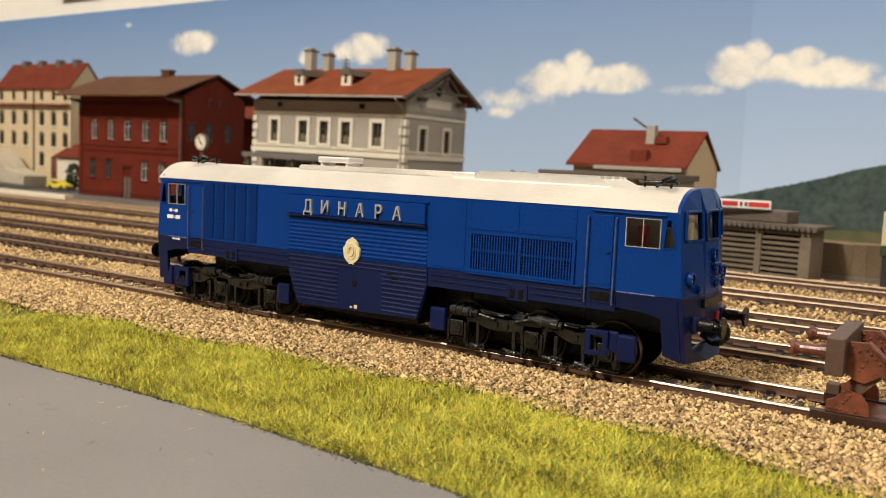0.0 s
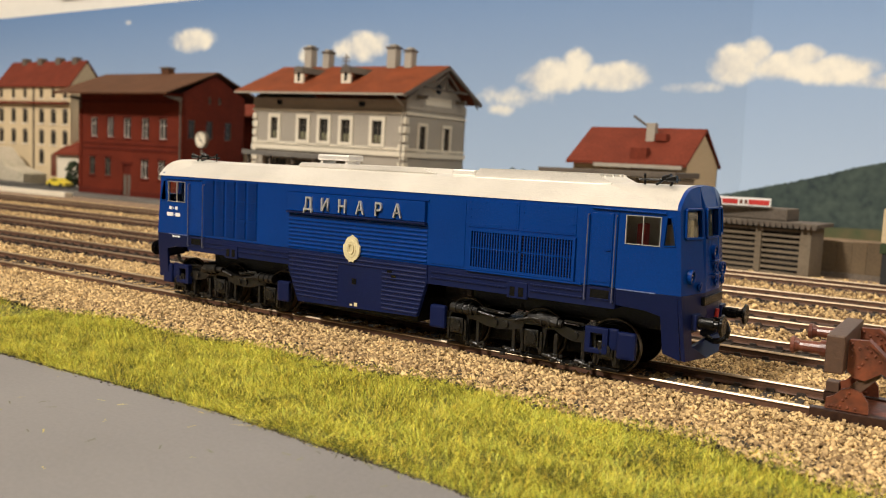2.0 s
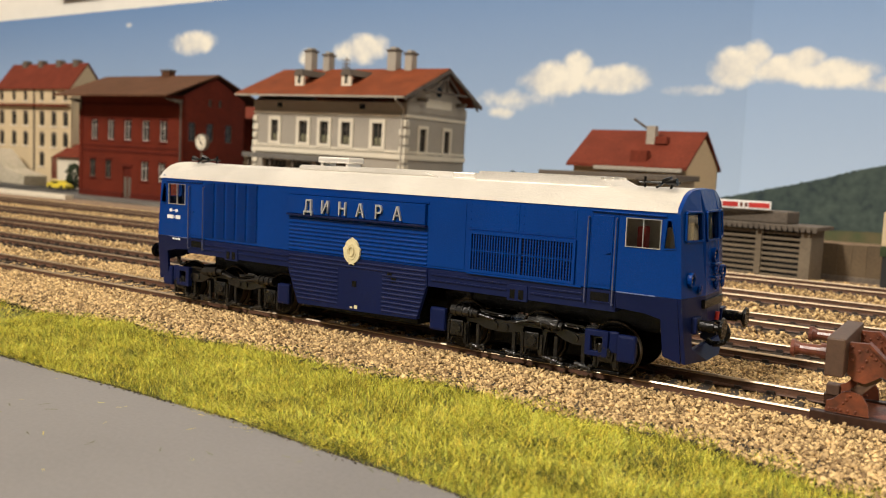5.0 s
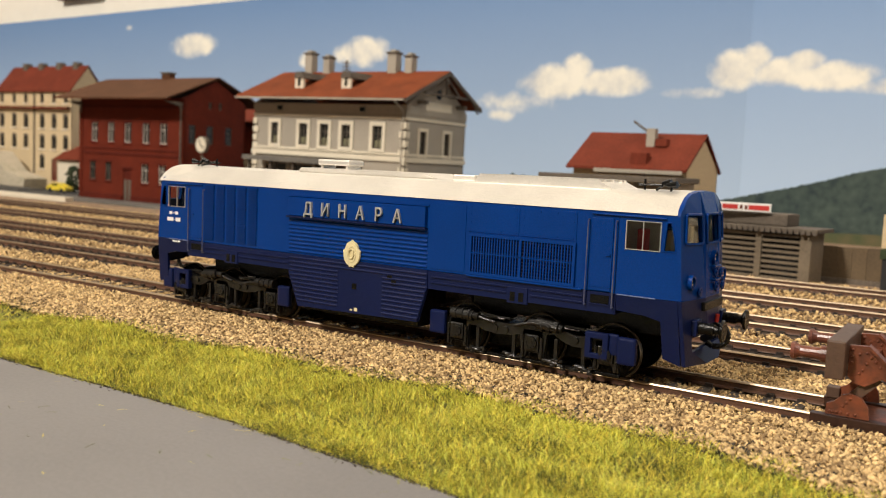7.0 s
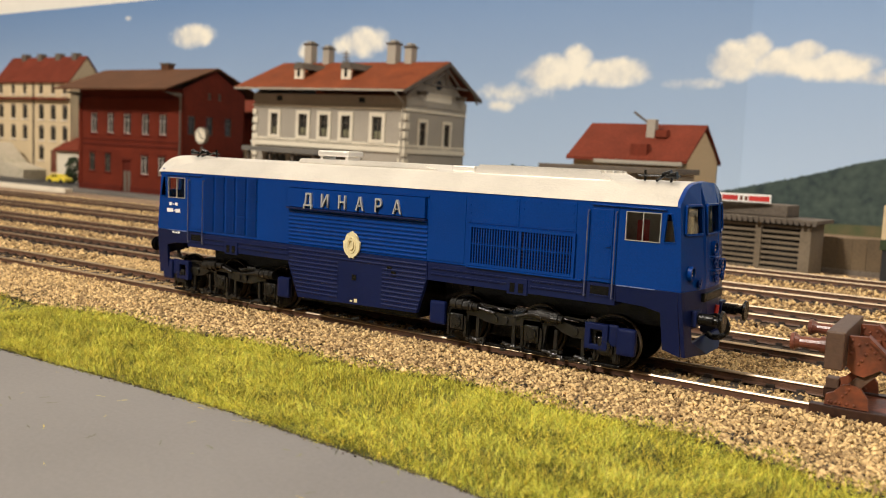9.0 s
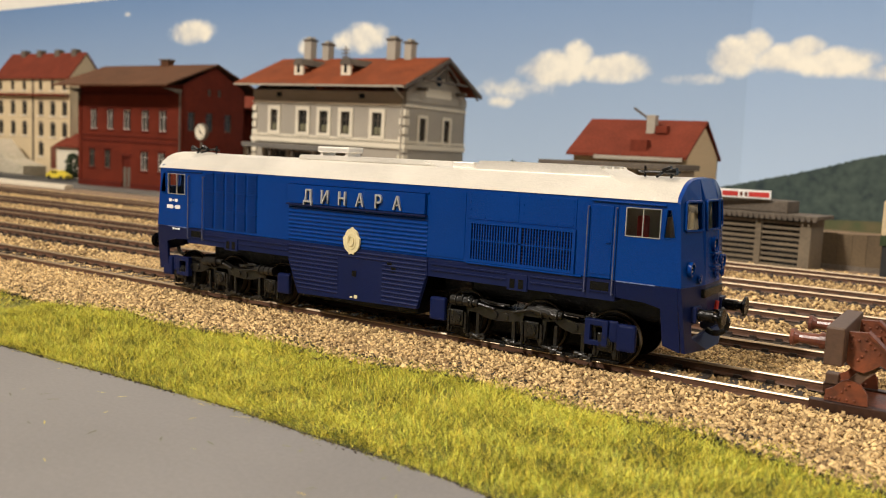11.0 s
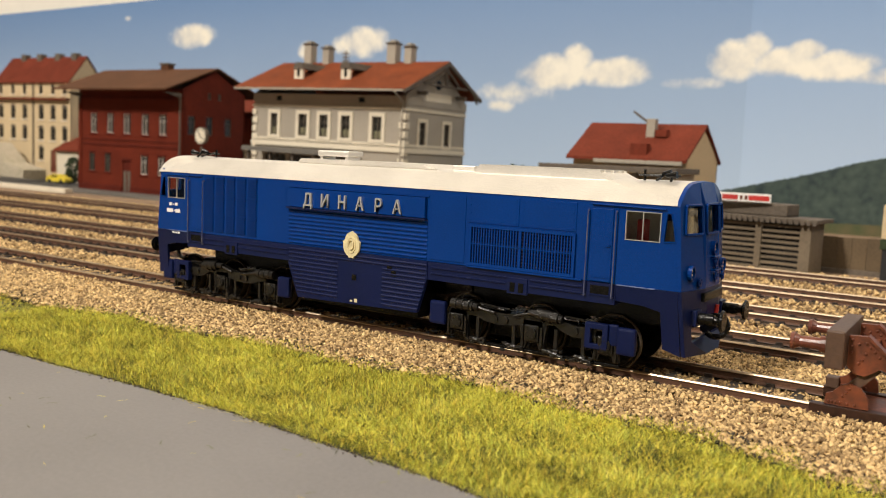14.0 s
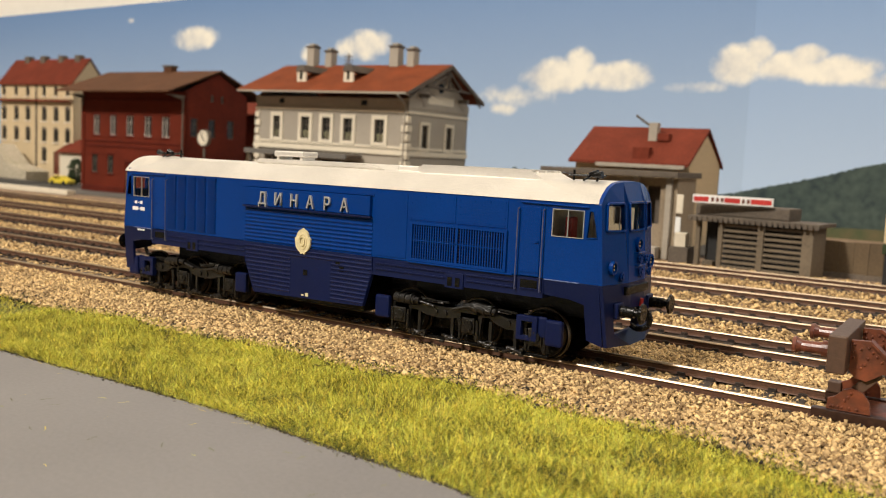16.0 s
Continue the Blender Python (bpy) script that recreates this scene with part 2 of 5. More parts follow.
def prism(bm, pts, axis, a, b):
    """A prism of a 2D outline along an axis: x takes (y, z) pairs, y takes (x, z), z takes (x, y)."""
    def at(p, h):
        return {"x": (h, p[0], p[1]), "y": (p[0], h, p[1]), "z": (p[0], p[1], h)}[axis]
    lo, hi = [bm.verts.new(at(p, a)) for p in pts], [bm.verts.new(at(p, b)) for p in pts]
    k = len(pts)
    bm.faces.new(lo[::-1])
    bm.faces.new(hi)
    for i in range(k):
        bm.faces.new((lo[i], lo[(i + 1) % k], hi[(i + 1) % k], hi[i]))
    return bm


def tube(bm, p, q, r, seg=12, r2=None):
    p, q = Vector(p), Vector(q)
    m = Matrix.Translation((p + q) / 2) @ (q - p).to_track_quat("Z", "Y").to_matrix().to_4x4()
    bmesh.ops.create_cone(bm, cap_ends=True, segments=seg, radius1=r, radius2=r if r2 is None else r2, depth=(q - p).length, matrix=m)
    return bm


def wall_sheet(bm, width, height, thick, holes, gable=0.0):
    """An upright wall in the x-z plane from y = 0 to thick, with openings (x0, x1, z0, z1) through it and a gable top."""
    xs = sorted({0.0, width, *[h[0] for h in holes], *[h[1] for h in holes]} | ({width / 2} if gable else set()))
    zs = sorted({0.0, height, *[h[2] for h in holes], *[h[3] for h in holes]})
    vs = {}

    def v(x, z):
        if (x, z) not in vs:
            vs[(x, z)] = bm.verts.new((x, 0, z))
        return vs[(x, z)]
    faces = []
    for xa, xb in zip(xs, xs[1:]):
        for za, zb in zip(zs, zs[1:]):
            cx, cz = (xa + xb) / 2, (za + zb) / 2
            if not any(h[0] < cx < h[1] and h[2] < cz < h[3] for h in holes):
                faces.append(bm.faces.new((v(xa, za), v(xb, za), v(xb, zb), v(xa, zb))))
    if gable:
        top = bm.verts.new((width / 2, 0, height + gable))
        row = [v(x, height) for x in xs]
        for a, b in zip(row, row[1:]):
            faces.append(bm.faces.new((a, b, top)))
    got = bmesh.ops.extrude_face_region(bm, geom=faces)
    bmesh.ops.translate(bm, vec=(0, thick, 0), verts=[e for e in got["geom"] if isinstance(e, bmesh.types.BMVert)])
    return bm


def moved(bm, m):
    bmesh.ops.transform(bm, matrix=m, verts=bm.verts)
    return bm


def scatter(name, mat, spots, shapes, label, category):
    """Many small pieces (place, size, turn) as one mesh of kind stuff; shapes: (verts, faces) of unit pieces."""
    V, F, base = [], [], 0
    for i, (p, s, a, tip) in enumerate(spots):
        v, f = shapes[i % len(shapes)]
        c, d = math.cos(a), math.sin(a)
        w = v * s
        w = np.stack([w[:, 0] * c - w[:, 1] * d, w[:, 0] * d + w[:, 1] * c, w[:, 2]], 1)
        w[:, 0] += w[:, 2] * tip[0]
        w[:, 1] += w[:, 2] * tip[1]
        V.append((w + p) * 0.001)
        F.append(f + base)
        base += len(v)
    V, F = np.concatenate(V), np.concatenate(F)
    me = bpy.data.meshes.new(name)
    me.vertices.add(len(V))
    me.vertices.foreach_set("co", V.ravel())
    k = F.shape[1]
    me.loops.add(F.size)
    me.loops.foreach_set("vertex_index", F.ravel())
    me.polygons.add(len(F))
    me.polygons.foreach_set("loop_start", np.arange(len(F)) * k)
    me.update(calc_edges=True)
    me.materials.append(mat)
    return tagged(new(name, me), label, category, kind="stuff")


# ---- room ----
for nm, bx in (("wall_north", (-2600, 2200, 640, 680, -40, 2400)), ("wall_south", (-2600, 2200, -3240, -3200, -40, 2400)),
               ("wall_west", (-2640, -2600, -3200, 640, -40, 2400)), ("wall_east", (2200, 2240, -3200, 640, -40, 2400)),
               ("ceiling", (-2640, 2240, -3240, 680, 2400, 2440)), ("floor", (-2640, 2240, -3240, 680, -80, -40))):
    tagged(link(nm, boxed(*bx), ROOM if nm in ("wall_north", "ceiling") else DIM), "plain painted %s of the room" % nm.split("_")[0], nm.split("_")[0], kind="structure")

# ---- ground ----
tagged(link("ground", boxed(-2000, 900, -420, 636, -40, -3.6), BEDDING), "flat layout board under beige stone ballast", "ground", kind="structure")
EDGE = [(-1000, -96), (-420, -92), (-260, -89.5), (-200, -89), (-158, -88), (-123, -87.5), (-92, -90), (-70, -91), (-40, -97), (20, -112), (200, -160)]
road_bm = bmesh.new()
prism(road_bm, EDGE + [(200, -400), (-1000, -400)], "z", -3.9, -2.6)
tagged(link("road", road_bm, ROAD), "smooth grey painted model road beside the grass strip", "road", kind="structure")


def edge_y(x):
    return float(np.interp(x, [e[0] for e in EDGE], [e[1] for e in EDGE]))


def grass_top(x):
    return -38.5 - 3.0 * math.sin(x * 0.021) - 9 * max(0.0, (-215 - x) / 75) + 2.0 * math.sin(x * 0.11) - 6 * max(0.0, (x + 70) / 45)


lawn = bmesh.new()
cols = [(x, edge_y(x) - 0.5, grass_top(x)) for x in range(-560, 121, 8)]
low, high = [lawn.verts.new((x, a, -3.0)) for x, a, b in cols], [lawn.verts.new((x, b, -3.2)) for x, a, b in cols]
for i in range(len(cols) - 1):
    lawn.faces.new((low[i], low[i + 1], high[i + 1], high[i]))
tagged(link("lawn", lawn, SOIL), "green glued mat under the grass fibres", "ground", kind="structure")

# ---- backdrop ----
FAR = Matrix.LocRotScale((0, 0.1, -0.00694), None, (1.1427, 1, 1.1427))
for i, (x0, x1) in enumerate(((-1700, -1058), (-1057.95, -177), (-176.95, 700))):
    board = tagged(link("backdrop", boxed(x0, x1, 500, 503, -10, 226), SKY_PALE if i == 2 else SKY), "printed sky board with white clouds behind the layout", "backdrop", kind="structure")
    board.matrix_world = FAR

# printed hills on the backdrop
def hill_print(name, pts, y, mat, label):
    bm = bmesh.new()
    prism(bm, pts, "y", y, y + 0.3)
    ob = tagged(link(name, bm, mat), label, "backdrop", kind="structure")
    ob.matrix_world = FAR
    return ob


ridge = [(-330, 20), (-300, 24), (-240, 26), (-200, 29), (-184, 32), (-165, 37), (-138, 43.5), (-122, 48), (-107, 52), (-92, 57), (-74, 61), (-50, 66), (0, 74), (80, 80), (200, 70), (400, 60), (700, 55)]
fine = []
for (xa, za), (xb, zb) in zip(ridge, ridge[1:]):
    k = max(2, int((xb - xa) / 1.5))
    fine += [(xa + (xb - xa) * i / k, za + (zb - za) * i / k + random.uniform(-0.5, 0.6)) for i in range(k)]
hill_print("backdrop_hill", [(-330, -9)] + fine + [(700, 55), (700, -9)], 499.0, HILL, "printed dark green wooded hill on the backdrop")
hill_print("backdrop_meadow", [(-190, -9), (-190, 7), (-140, 8), (-100, 11), (-60, 12), (100, 14), (100, -9)], 498.6, MEADOW, "printed brown and green meadow on the backdrop")


# ---- tracks ----
TRACKBED = material("brown_stained_bed", (0.075, 0.047, 0.028), 0.9, 0, 700, 0.3, 90, 0.6)
TRACKS = (0.0, 52.6, 107.6, 168.0, 230.2)
random.seed(4)


def track(y, x0, x1, near):
    t = thing("railway_track", 0, y, 0, "model railway track with brown rails on dark sleepers", "railway track", "tracks of the station yard", kind="structure")
    for s in (-1, 1):
        bm = bmesh.new()
        c = s * 8.65
        prism(bm, [(c - 1.1, -2.3), (c + 1.1, -2.3), (c + 1.0, -1.95), (c + 0.28, -1.75), (c + 0.3, -0.85), (c + 0.5, -0.6), (c - 0.5, -0.6), (c - 0.3, -0.85), (c - 0.28, -1.75), (c - 1.0, -1.95)], "x", x0, x1)
        r = part("rail", bm, RAIL, t)
        bm = bmesh.new()
        prism(bm, [(c - 0.52, -0.59), (c + 0.52, -0.59), (c + 0.52, -0.42), (c + 0.3, -0.12), (c + 0.12, 0), (c - 0.12, 0), (c - 0.3, -0.12), (c - 0.52, -0.42)], "x", x0, x1)
        part("rail_head", bm, RAIL_TOP, r, "bright worn steel rail head")
    if not near:
        part("bed", boxed(x0, x1, -14.6, 14.6, -3.55, -2.75), TRACKBED, t, "dark brown stained track bed")
    bm = boxed(-1.35, 1.35, -14.5, 14.5, -4.2, -2.3, bevel=0.15)
    for s in (-8.65, 8.65):
        for k in (-1.6, 1.6):
            box(bm, -0.9, 0.9, s + k - 0.45, s + k + 0.45, -2.3, -1.5)
    first = part("sleeper", bm, SLEEPER, t)
    first.location.x = (x0 + 2) / 1000
    n = int((x1 - x0 - 4) / 7.2)
    for i in range(1, min(n, 290)):
        o = new("sleeper", first.data)
        o.parent = t
        o.location = ((x0 + 2 + i * 7.2 + random.uniform(-0.25, 0.25)) / 1000, random.uniform(-0.0004, 0.0004), 0)
        o.rotation_euler.z = random.uniform(-0.012, 0.012)


track(TRACKS[0], -620, 120, True)
for y in TRACKS[1:]:
    track(y, -1500, 560, False)


# ---- locomotive ----
def plate(outer, holes, thick, axis="y", at=0.0):
    """A flat plate with openings: outlines in (x, z) for axis y or (y, z) for axis x, thick along the axis."""
    bm = bmesh.new()
    for ring in (outer, *holes):
        vs = [bm.verts.new((p[0], 0, p[1])) for p in ring]
        for i in range(len(vs)):
            bm.edges.new((vs[i], vs[(i + 1) % len(vs)]))
    bmesh.ops.triangle_fill(bm, edges=bm.edges[:], use_beauty=True, normal=(0, -1, 0))
    got = bmesh.ops.extrude_face_region(bm, geom=bm.faces[:])
    bmesh.ops.translate(bm, vec=(0, thick, 0), verts=[e for e in got["geom"] if isinstance(e, bmesh.types.BMVert)])
    if axis == "x":
        moved(bm, Matrix(((0, 1, 0, 0), (1, 0, 0, 0), (0, 0, 1, 0), (0, 0, 0, 1))))
        bmesh.ops.translate(bm, vec=(at, 0, 0), verts=bm.verts)
    else:
        bmesh.ops.translate(bm, vec=(0, at, 0), verts=bm.verts)
    return bm


def frame_bars(x0, x1, z0, z1, w, y0, y1, splits=()):
    bm = bmesh.new()
    box(bm, x0 - w, x1 + w, y0, y1, z1, z1 + w)
    box(bm, x0 - w, x1 + w, y0, y1, z0 - w, z0)
    box(bm, x0 - w, x0, y0, y1, z0, z1)
    box(bm, x1, x1 + w, y0, y1, z0, z1)
    for s in splits:
        box(bm, s - w / 2, s + w / 2, y0 + 0.05, y1 - 0.05, z0, z1)
    return bm


CLEAR = bpy.data.materials.new("clear_cab_glazing")
CLEAR.use_nodes = True
_b = CLEAR.node_tree.nodes["Principled BSDF"]
_b.inputs["Base Color"].default_value = (0.9, 0.92, 0.9, 1)
_b.inputs["Roughness"].default_value, _b.inputs["Transmission Weight"].default_value, _b.inputs["IOR"].default_value = 0.03, 1.0, 1.12

W2 = 16.3


def taper(bm):
    """The end skirts draw in towards the rails."""
    for v in bm.verts:
        v.co.y *= 1 - 0.10 * max(0.0, 20.9 - v.co.z) / 14
    return bm


SCUFF = material("scuffed_pale_blue", (0.20, 0.26, 0.45), 0.6, 0, 2500, 0.2, 900, 0.3, color2=(0.01, 0.03, 0.14))
loco = thing("diesel_locomotive", -145.7, 0, 0, "blue model diesel locomotive with silver white roof and cyrillic name letters", "locomotive")

# body sides between the cabs
part("body_side", boxed(-73, 73, -W2, W2, 21, 40, bevel=0.25), BLUE, loco, "bright blue painted body side")
low = bmesh.new()
box(low, -73.2, 73.2, -W2 - 0.05, W2 + 0.05, 16.2, 20.95)
part("lower_body_band", low, NAVY, loco, "dark navy lower body band")
for ua, ub in ((-71, 20.5), (29.5, 81)):
    part("underframe", boxed(ua, ub, -6.6, 6.6, 11.0, 16.5), BLACK, loco)
part("fuel_tank", boxed(-24, 17, -14.5, 14.5, 5, 16), BLACK, loco)

for s in (-1, 1):
    def mx(bm, s=s):
        if s < 0:
            bmesh.ops.scale(bm, vec=(-1, 1, 1), verts=bm.verts)
            bmesh.ops.reverse_faces(bm, faces=bm.faces)
        return bm

    s_end = 87.58 if s > 0 else 87.08
    for side in (-1, 1):
        y = -W2 if side < 0 else W2 - 0.9
        win = [(74.7, 31.5), (83.0, 31.5), (83.0, 38.2), (74.7, 38.2)]
        tri = [(83.7, 31.7), (86.5, 31.9), (86.0, 35.0), (85.2, 38.2), (84.2, 38.2)]
        part("cab_side", mx(plate([(73, 21), (s_end, 21), (s_end - 1.5, 40), (73, 40)], [win, tri], 0.9, at=y)), BLUE, loco)
        fy = (-W2 - 0.18, -W2 + 0.3) if side < 0 else (W2 - 0.3, W2 + 0.18)
        f = part("cab_window_frame", mx(frame_bars(74.9, 82.8, 31.7, 38.0, 0.16, *fy, splits=(78.8,))), CHROME, loco, "thin silver cab window frame")
        part("pane", mx(boxed(74.9, 82.8, y + 0.4, y + 0.5, 31.7, 38.0)), CLEAR, f)
        part("quarter_pane", mx(plate(tri, [], 0.1, at=y + 0.4)), CLEAR, loco)
        bm = bmesh.new()
        for (a, b), (c, d) in zip(tri, tri[1:] + tri[:1]):
            tube(bm, (a, side * (W2 + 0.05), b), (c, side * (W2 + 0.05), d), 0.18, 6)
        part("quarter_frame", mx(bm), BLUE, loco)
        part("scuffed_edge", mx(boxed(73.4, 82.6, *((-W2 - 0.12, -W2 - 0.02) if side < 0 else (W2 + 0.02, W2 + 0.12)), 20.85, 21.1)), SCUFF, loco, "pale scuffed paint edge")
        part("cab_skirt", mx(taper(plate([(73, 20.95), (s_end, 20.95), (s_end + 1.1, 6.2), (84.6, 7.4), (83.9, 15.9), (80, 16.8), (73, 17.2)], [], 1.0, at=(-W2 - 0.05 if side < 0 else W2 - 0.95)))), NAVY, loco, "navy cab skirt reaching down to the rails")
        # cab door between two hand rails
        d0, d1 = (-W2 - 0.22, -W2 + 0.1) if side < 0 else (W2 - 0.1, W2 + 0.22)
        door = part("cab_door", mx(boxed(66.6, 71.8, d0, d1, 21.3, 38.2, bevel=0.1)), BLUE, loco)
        part("door_handle", mx(boxed(70.3, 71.4, d0 - 0.35, d0 + 0.02, 29.6, 29.9) if side < 0 else boxed(70.3, 71.4, d1, d1 + 0.35, 29.6, 29.9)), BLUE, door)
        part("door_sill", mx(boxed(66.6, 71.8, d0 - 0.15, d1 + 0.15, 22.2, 22.45)), BLUE, door)
        for hx in (65.7, 72.55):
            bm = bmesh.new()
            yy = -W2 - 0.7 if side < 0 else W2 + 0.7
            yi = -W2 if side < 0 else W2
            tube(bm, (hx, yy, 17.6), (hx, yy, 37.8), 0.17, 8)
            tube(bm, (hx, yy, 37.5), (hx, yi, 37.8), 0.2, 8)
            tube(bm, (hx, yy, 17.8), (hx, yi, 17.8), 0.2, 8)
            part("hand_rail", mx(bm), WORN, loco, "thin worn hand rail beside the cab door")
        st = part("door_step", mx(boxed(67.0, 71.6, *((-W2 - 0.12, -W2) if side < 0 else (W2, W2 + 0.12)), 18.3, 20.3)), BLACK, loco)
        part("step_edge", mx(boxed(66.8, 71.8, *((-W2 - 0.3, -W2 - 0.05) if side < 0 else (W2 + 0.05, W2 + 0.3)), 17.9, 18.25)), NAVY, st)
        gut = bmesh.new()
        gy = -W2 - 0.25 if side < 0 else W2 + 0.25
        tube(gut, (66.5, gy, 39.2), (84.0, gy, 39.0), 0.24, 12)
        part("rain_gutter", mx(gut), BLUE, loco)

    # cab front: three facets in plan, raked back above
    x_end = 90.7 if s > 0 else 90.2

    def nose(y, z):
        return x_end - (z - 21) * 0.079 - 2.2 * max(0.0, abs(y) - 5.5) / 10.8 - max(0.0, z - 40.8) ** 2 * 0.06

    def rake(bm):
        for v in bm.verts:
            v.co.x = nose(v.co.y, v.co.z) - v.co.x
        return bm
    drop = 0.0 if s > 0 else 0.6
    arch = [(-16.3, 21), (-5.5, 21), (-5.5, 45.12 - drop), (-9.2, 44.7 - drop), (-10.8, 44.2 - drop), (-12.3, 43.6 - drop), (-14.6, 41.9 - drop), (-15.6, 40.9), (-16.3, 39.7)]
    wn = [(-14.6, 33.9), (-14.2, 33.6), (-7.3, 33.5), (-6.9, 33.9), (-7.0, 39.6), (-7.5, 40.1), (-13.7, 40.1), (-14.2, 39.6)]
    centre = [(-5.5, 21), (5.5, 21), (5.5, 45.12 - drop), (3.2, 45.25 - drop), (0, 45.3 - drop), (-3.2, 45.25 - drop), (-5.5, 45.12 - drop)]
    wc = [(-4.8, 33.9), (-4.4, 33.5), (4.4, 33.5), (4.8, 33.9), (4.7, 39.7), (4.3, 40.2), (-4.3, 40.2), (-4.7, 39.7)]
    for o, h in ((arch, wn), (centre, wc), ([(-y, z) for y, z in arch], [(-y, z) for y, z in wn])):
        part("cab_front", mx(rake(plate(o, [h], 0.9, "x"))), BLUE, loco)
        bm = bmesh.new()
        for (a, b), (c, d) in zip(h, h[1:] + h[:1]):
            tube(bm, (-0.2, a, b), (-0.2, c, d), 0.32, 6)
        f = part("windscreen_frame", mx(rake(bm)), BLUE, loco, "raised blue rubber windscreen frame")
        part("windscreen", mx(rake(plate(h, [], 0.12, "x", at=0.4))), CLEAR, f)
    navy = [(-16.3, 20.95), (-5.5, 20.95), (5.5, 20.95), (16.3, 20.95), (15.9, 6.2), (5.5, 5.9), (-5.5, 5.9), (-15.9, 6.2)]
    hole = [(-12.5, 9.2), (12.5, 9.2), (12.5, 12.4), (4.0, 12.8), (3.0, 13.6), (-3.0, 13.6), (-4.0, 12.8), (-12.5, 12.4)]
    bm = plate(navy, [hole], 0.9, "x")
    for v in bm.verts:
        v.co.x = nose(v.co.y, 20.95) + (20.95 - v.co.z) * 0.08 - v.co.x
    part("buffer_beam", mx(taper(bm)), NAVY, loco, "navy front apron with cut-out for the coupling")
    # roof end cap of the cab front
    bm = bmesh.new()
    half = [(-16.42, 39.75), (-15.65, 41.0), (-14.65, 42.0), (-12.35, 43.7), (-10.8, 44.3), (-9.2, 44.8), (-6.5, 45.15), (-3.2, 45.35), (0, 45.4)]
    ring = half + [(-y, z) for y, z in half[-2::-1]]
    prev = None
    for back in (True, False):
        row = [bm.verts.new((86.2 if back else nose(yy, z), yy, z + (0.05 if back else -0.08))) for yy, z in ring]
        if prev:
            for i in range(len(row) - 1):
                bm.faces.new((prev[i], prev[i + 1], row[i + 1], row[i]))
        prev = row
    if s > 0:
        brow = part("roof_brow", mx(bm), BLUE, loco, smooth=True)
        brow.data.set_sharp_from_angle(angle=math.radians(30))
    # lamps, sockets and hoses of the front
    for yy, zz in ((-12.4, 25.0), (12.4, 25.0), (0.8, 30.0)):
        xf = nose(yy, zz)
        ring = [(yy + 1.75 * math.cos(k * math.pi / 8), zz + 1.75 * math.sin(k * math.pi / 8)) for k in range(16)]
        lamp = part("headlight", mx(plate(ring, [[(yy + (u - yy) * 0.72, zz + (w - zz) * 0.72) for u, w in ring]], 1.1, "x", at=xf - 0.3)), BLUE, loco, "raised blue lamp housing")
        bm = bmesh.new()
        tube(bm, (xf - 0.3, yy, zz), (xf + 0.25, yy, zz), 1.3, 16)
        part("lamp_bowl", mx(bm), BLACK, lamp, "dark twin lamp bowl")
        for k in (-0.5, 0.5):
            bm = bmesh.new()
            tube(bm, (xf + 0.2, yy + k, zz - 0.45), (xf + 0.45, yy + k, zz - 0.45), 0.2, 8)
            tube(bm, (xf + 0.2, yy + k, zz + 0.4), (xf + 0.42, yy + k, zz + 0.4), 0.2, 8)
            part("bulb", mx(bm), CREAM, lamp, "pale twin bulb")
    for yy, zz, r in ((-9.1, 22.7, 0.9), (1.2, 26.6, 1.1), (1.4, 23.2, 1.1), (5.4, 26.2, 1.0), (9.4, 22.7, 0.9)):
        xf = nose(yy, zz)
        bm = bmesh.new()
        for i in range(10):
            a, b = 2 * math.pi * i / 10, 2 * math.pi * (i + 1) / 10
            tube(bm, (xf + 0.55, yy + r * math.cos(a), zz + r * math.sin(a)), (xf + 0.55, yy + r * math.cos(b), zz + r * math.sin(b)), 0.27, 6)
        tube(bm, (xf, yy, zz), (xf + 0.9, yy, zz), 0.45, 8)
        part("socket_ring", mx(bm), BLUE, loco)
    for zz in (28.0, 24.9):
        xf = nose(1.0, zz)
        bm = bmesh.new()
        tube(bm, (xf + 0.9, -1.2, zz), (xf + 0.9, 3.4, zz), 0.24, 8)
        for yy in (-1.2, 3.4):
            tube(bm, (xf - 0.2, yy, zz), (xf + 0.95, yy, zz), 0.24, 8)
        part("front_grab_rail", mx(bm), BLUE, loco)
    bm = bmesh.new()
    box(bm, 89.6, x_end + 0.6, -7.5, 7.0, 18.2, 20.2, bevel=0.2)
    part("apron_step", mx(bm), BLACK, loco)
    for yy in (-10, 10):
        bm = bmesh.new()
        box(bm, 89.6, 91.0, yy - 2, yy + 2, 12.9, 16.6, bevel=0.3)
        base = part("buffer_base", mx(bm), NAVY, loco)
        bm = bmesh.new()
        tube(bm, (90.5, yy, 14.7), (94.4, yy, 14.7), 1.35, 16)
        tube(bm, (94.4, yy, 14.7), (95.6, yy, 14.7), 0.9, 14)
        tube(bm, (95.5, yy, 14.7), (96.1, yy, 14.7), 1.5, 20, 2.55)
        tube(bm, (96.1, yy, 14.7), (96.6, yy, 14.7), 2.55, 20, 2.3)
        part("buffer", mx(bm), BLACK, base, "black round buffer")
    bm = bmesh.new()
    pts = [(90.0, -2, 13.6), (92.8, -2, 14.6), (94.6, -1.8, 14.2), (95.4, -1.7, 12.4), (95.0, -1.7, 10.6), (93.6, -1.8, 9.6), (92.0, -1.8, 9.4), (90.6, -1.9, 10.2)]
    for a, b in zip(pts, pts[1:]):
        tube(bm, a, b, 0.7, 8)
    part("coupling_loop", mx(bm), BLACK, loco)
    bm = bmesh.new()
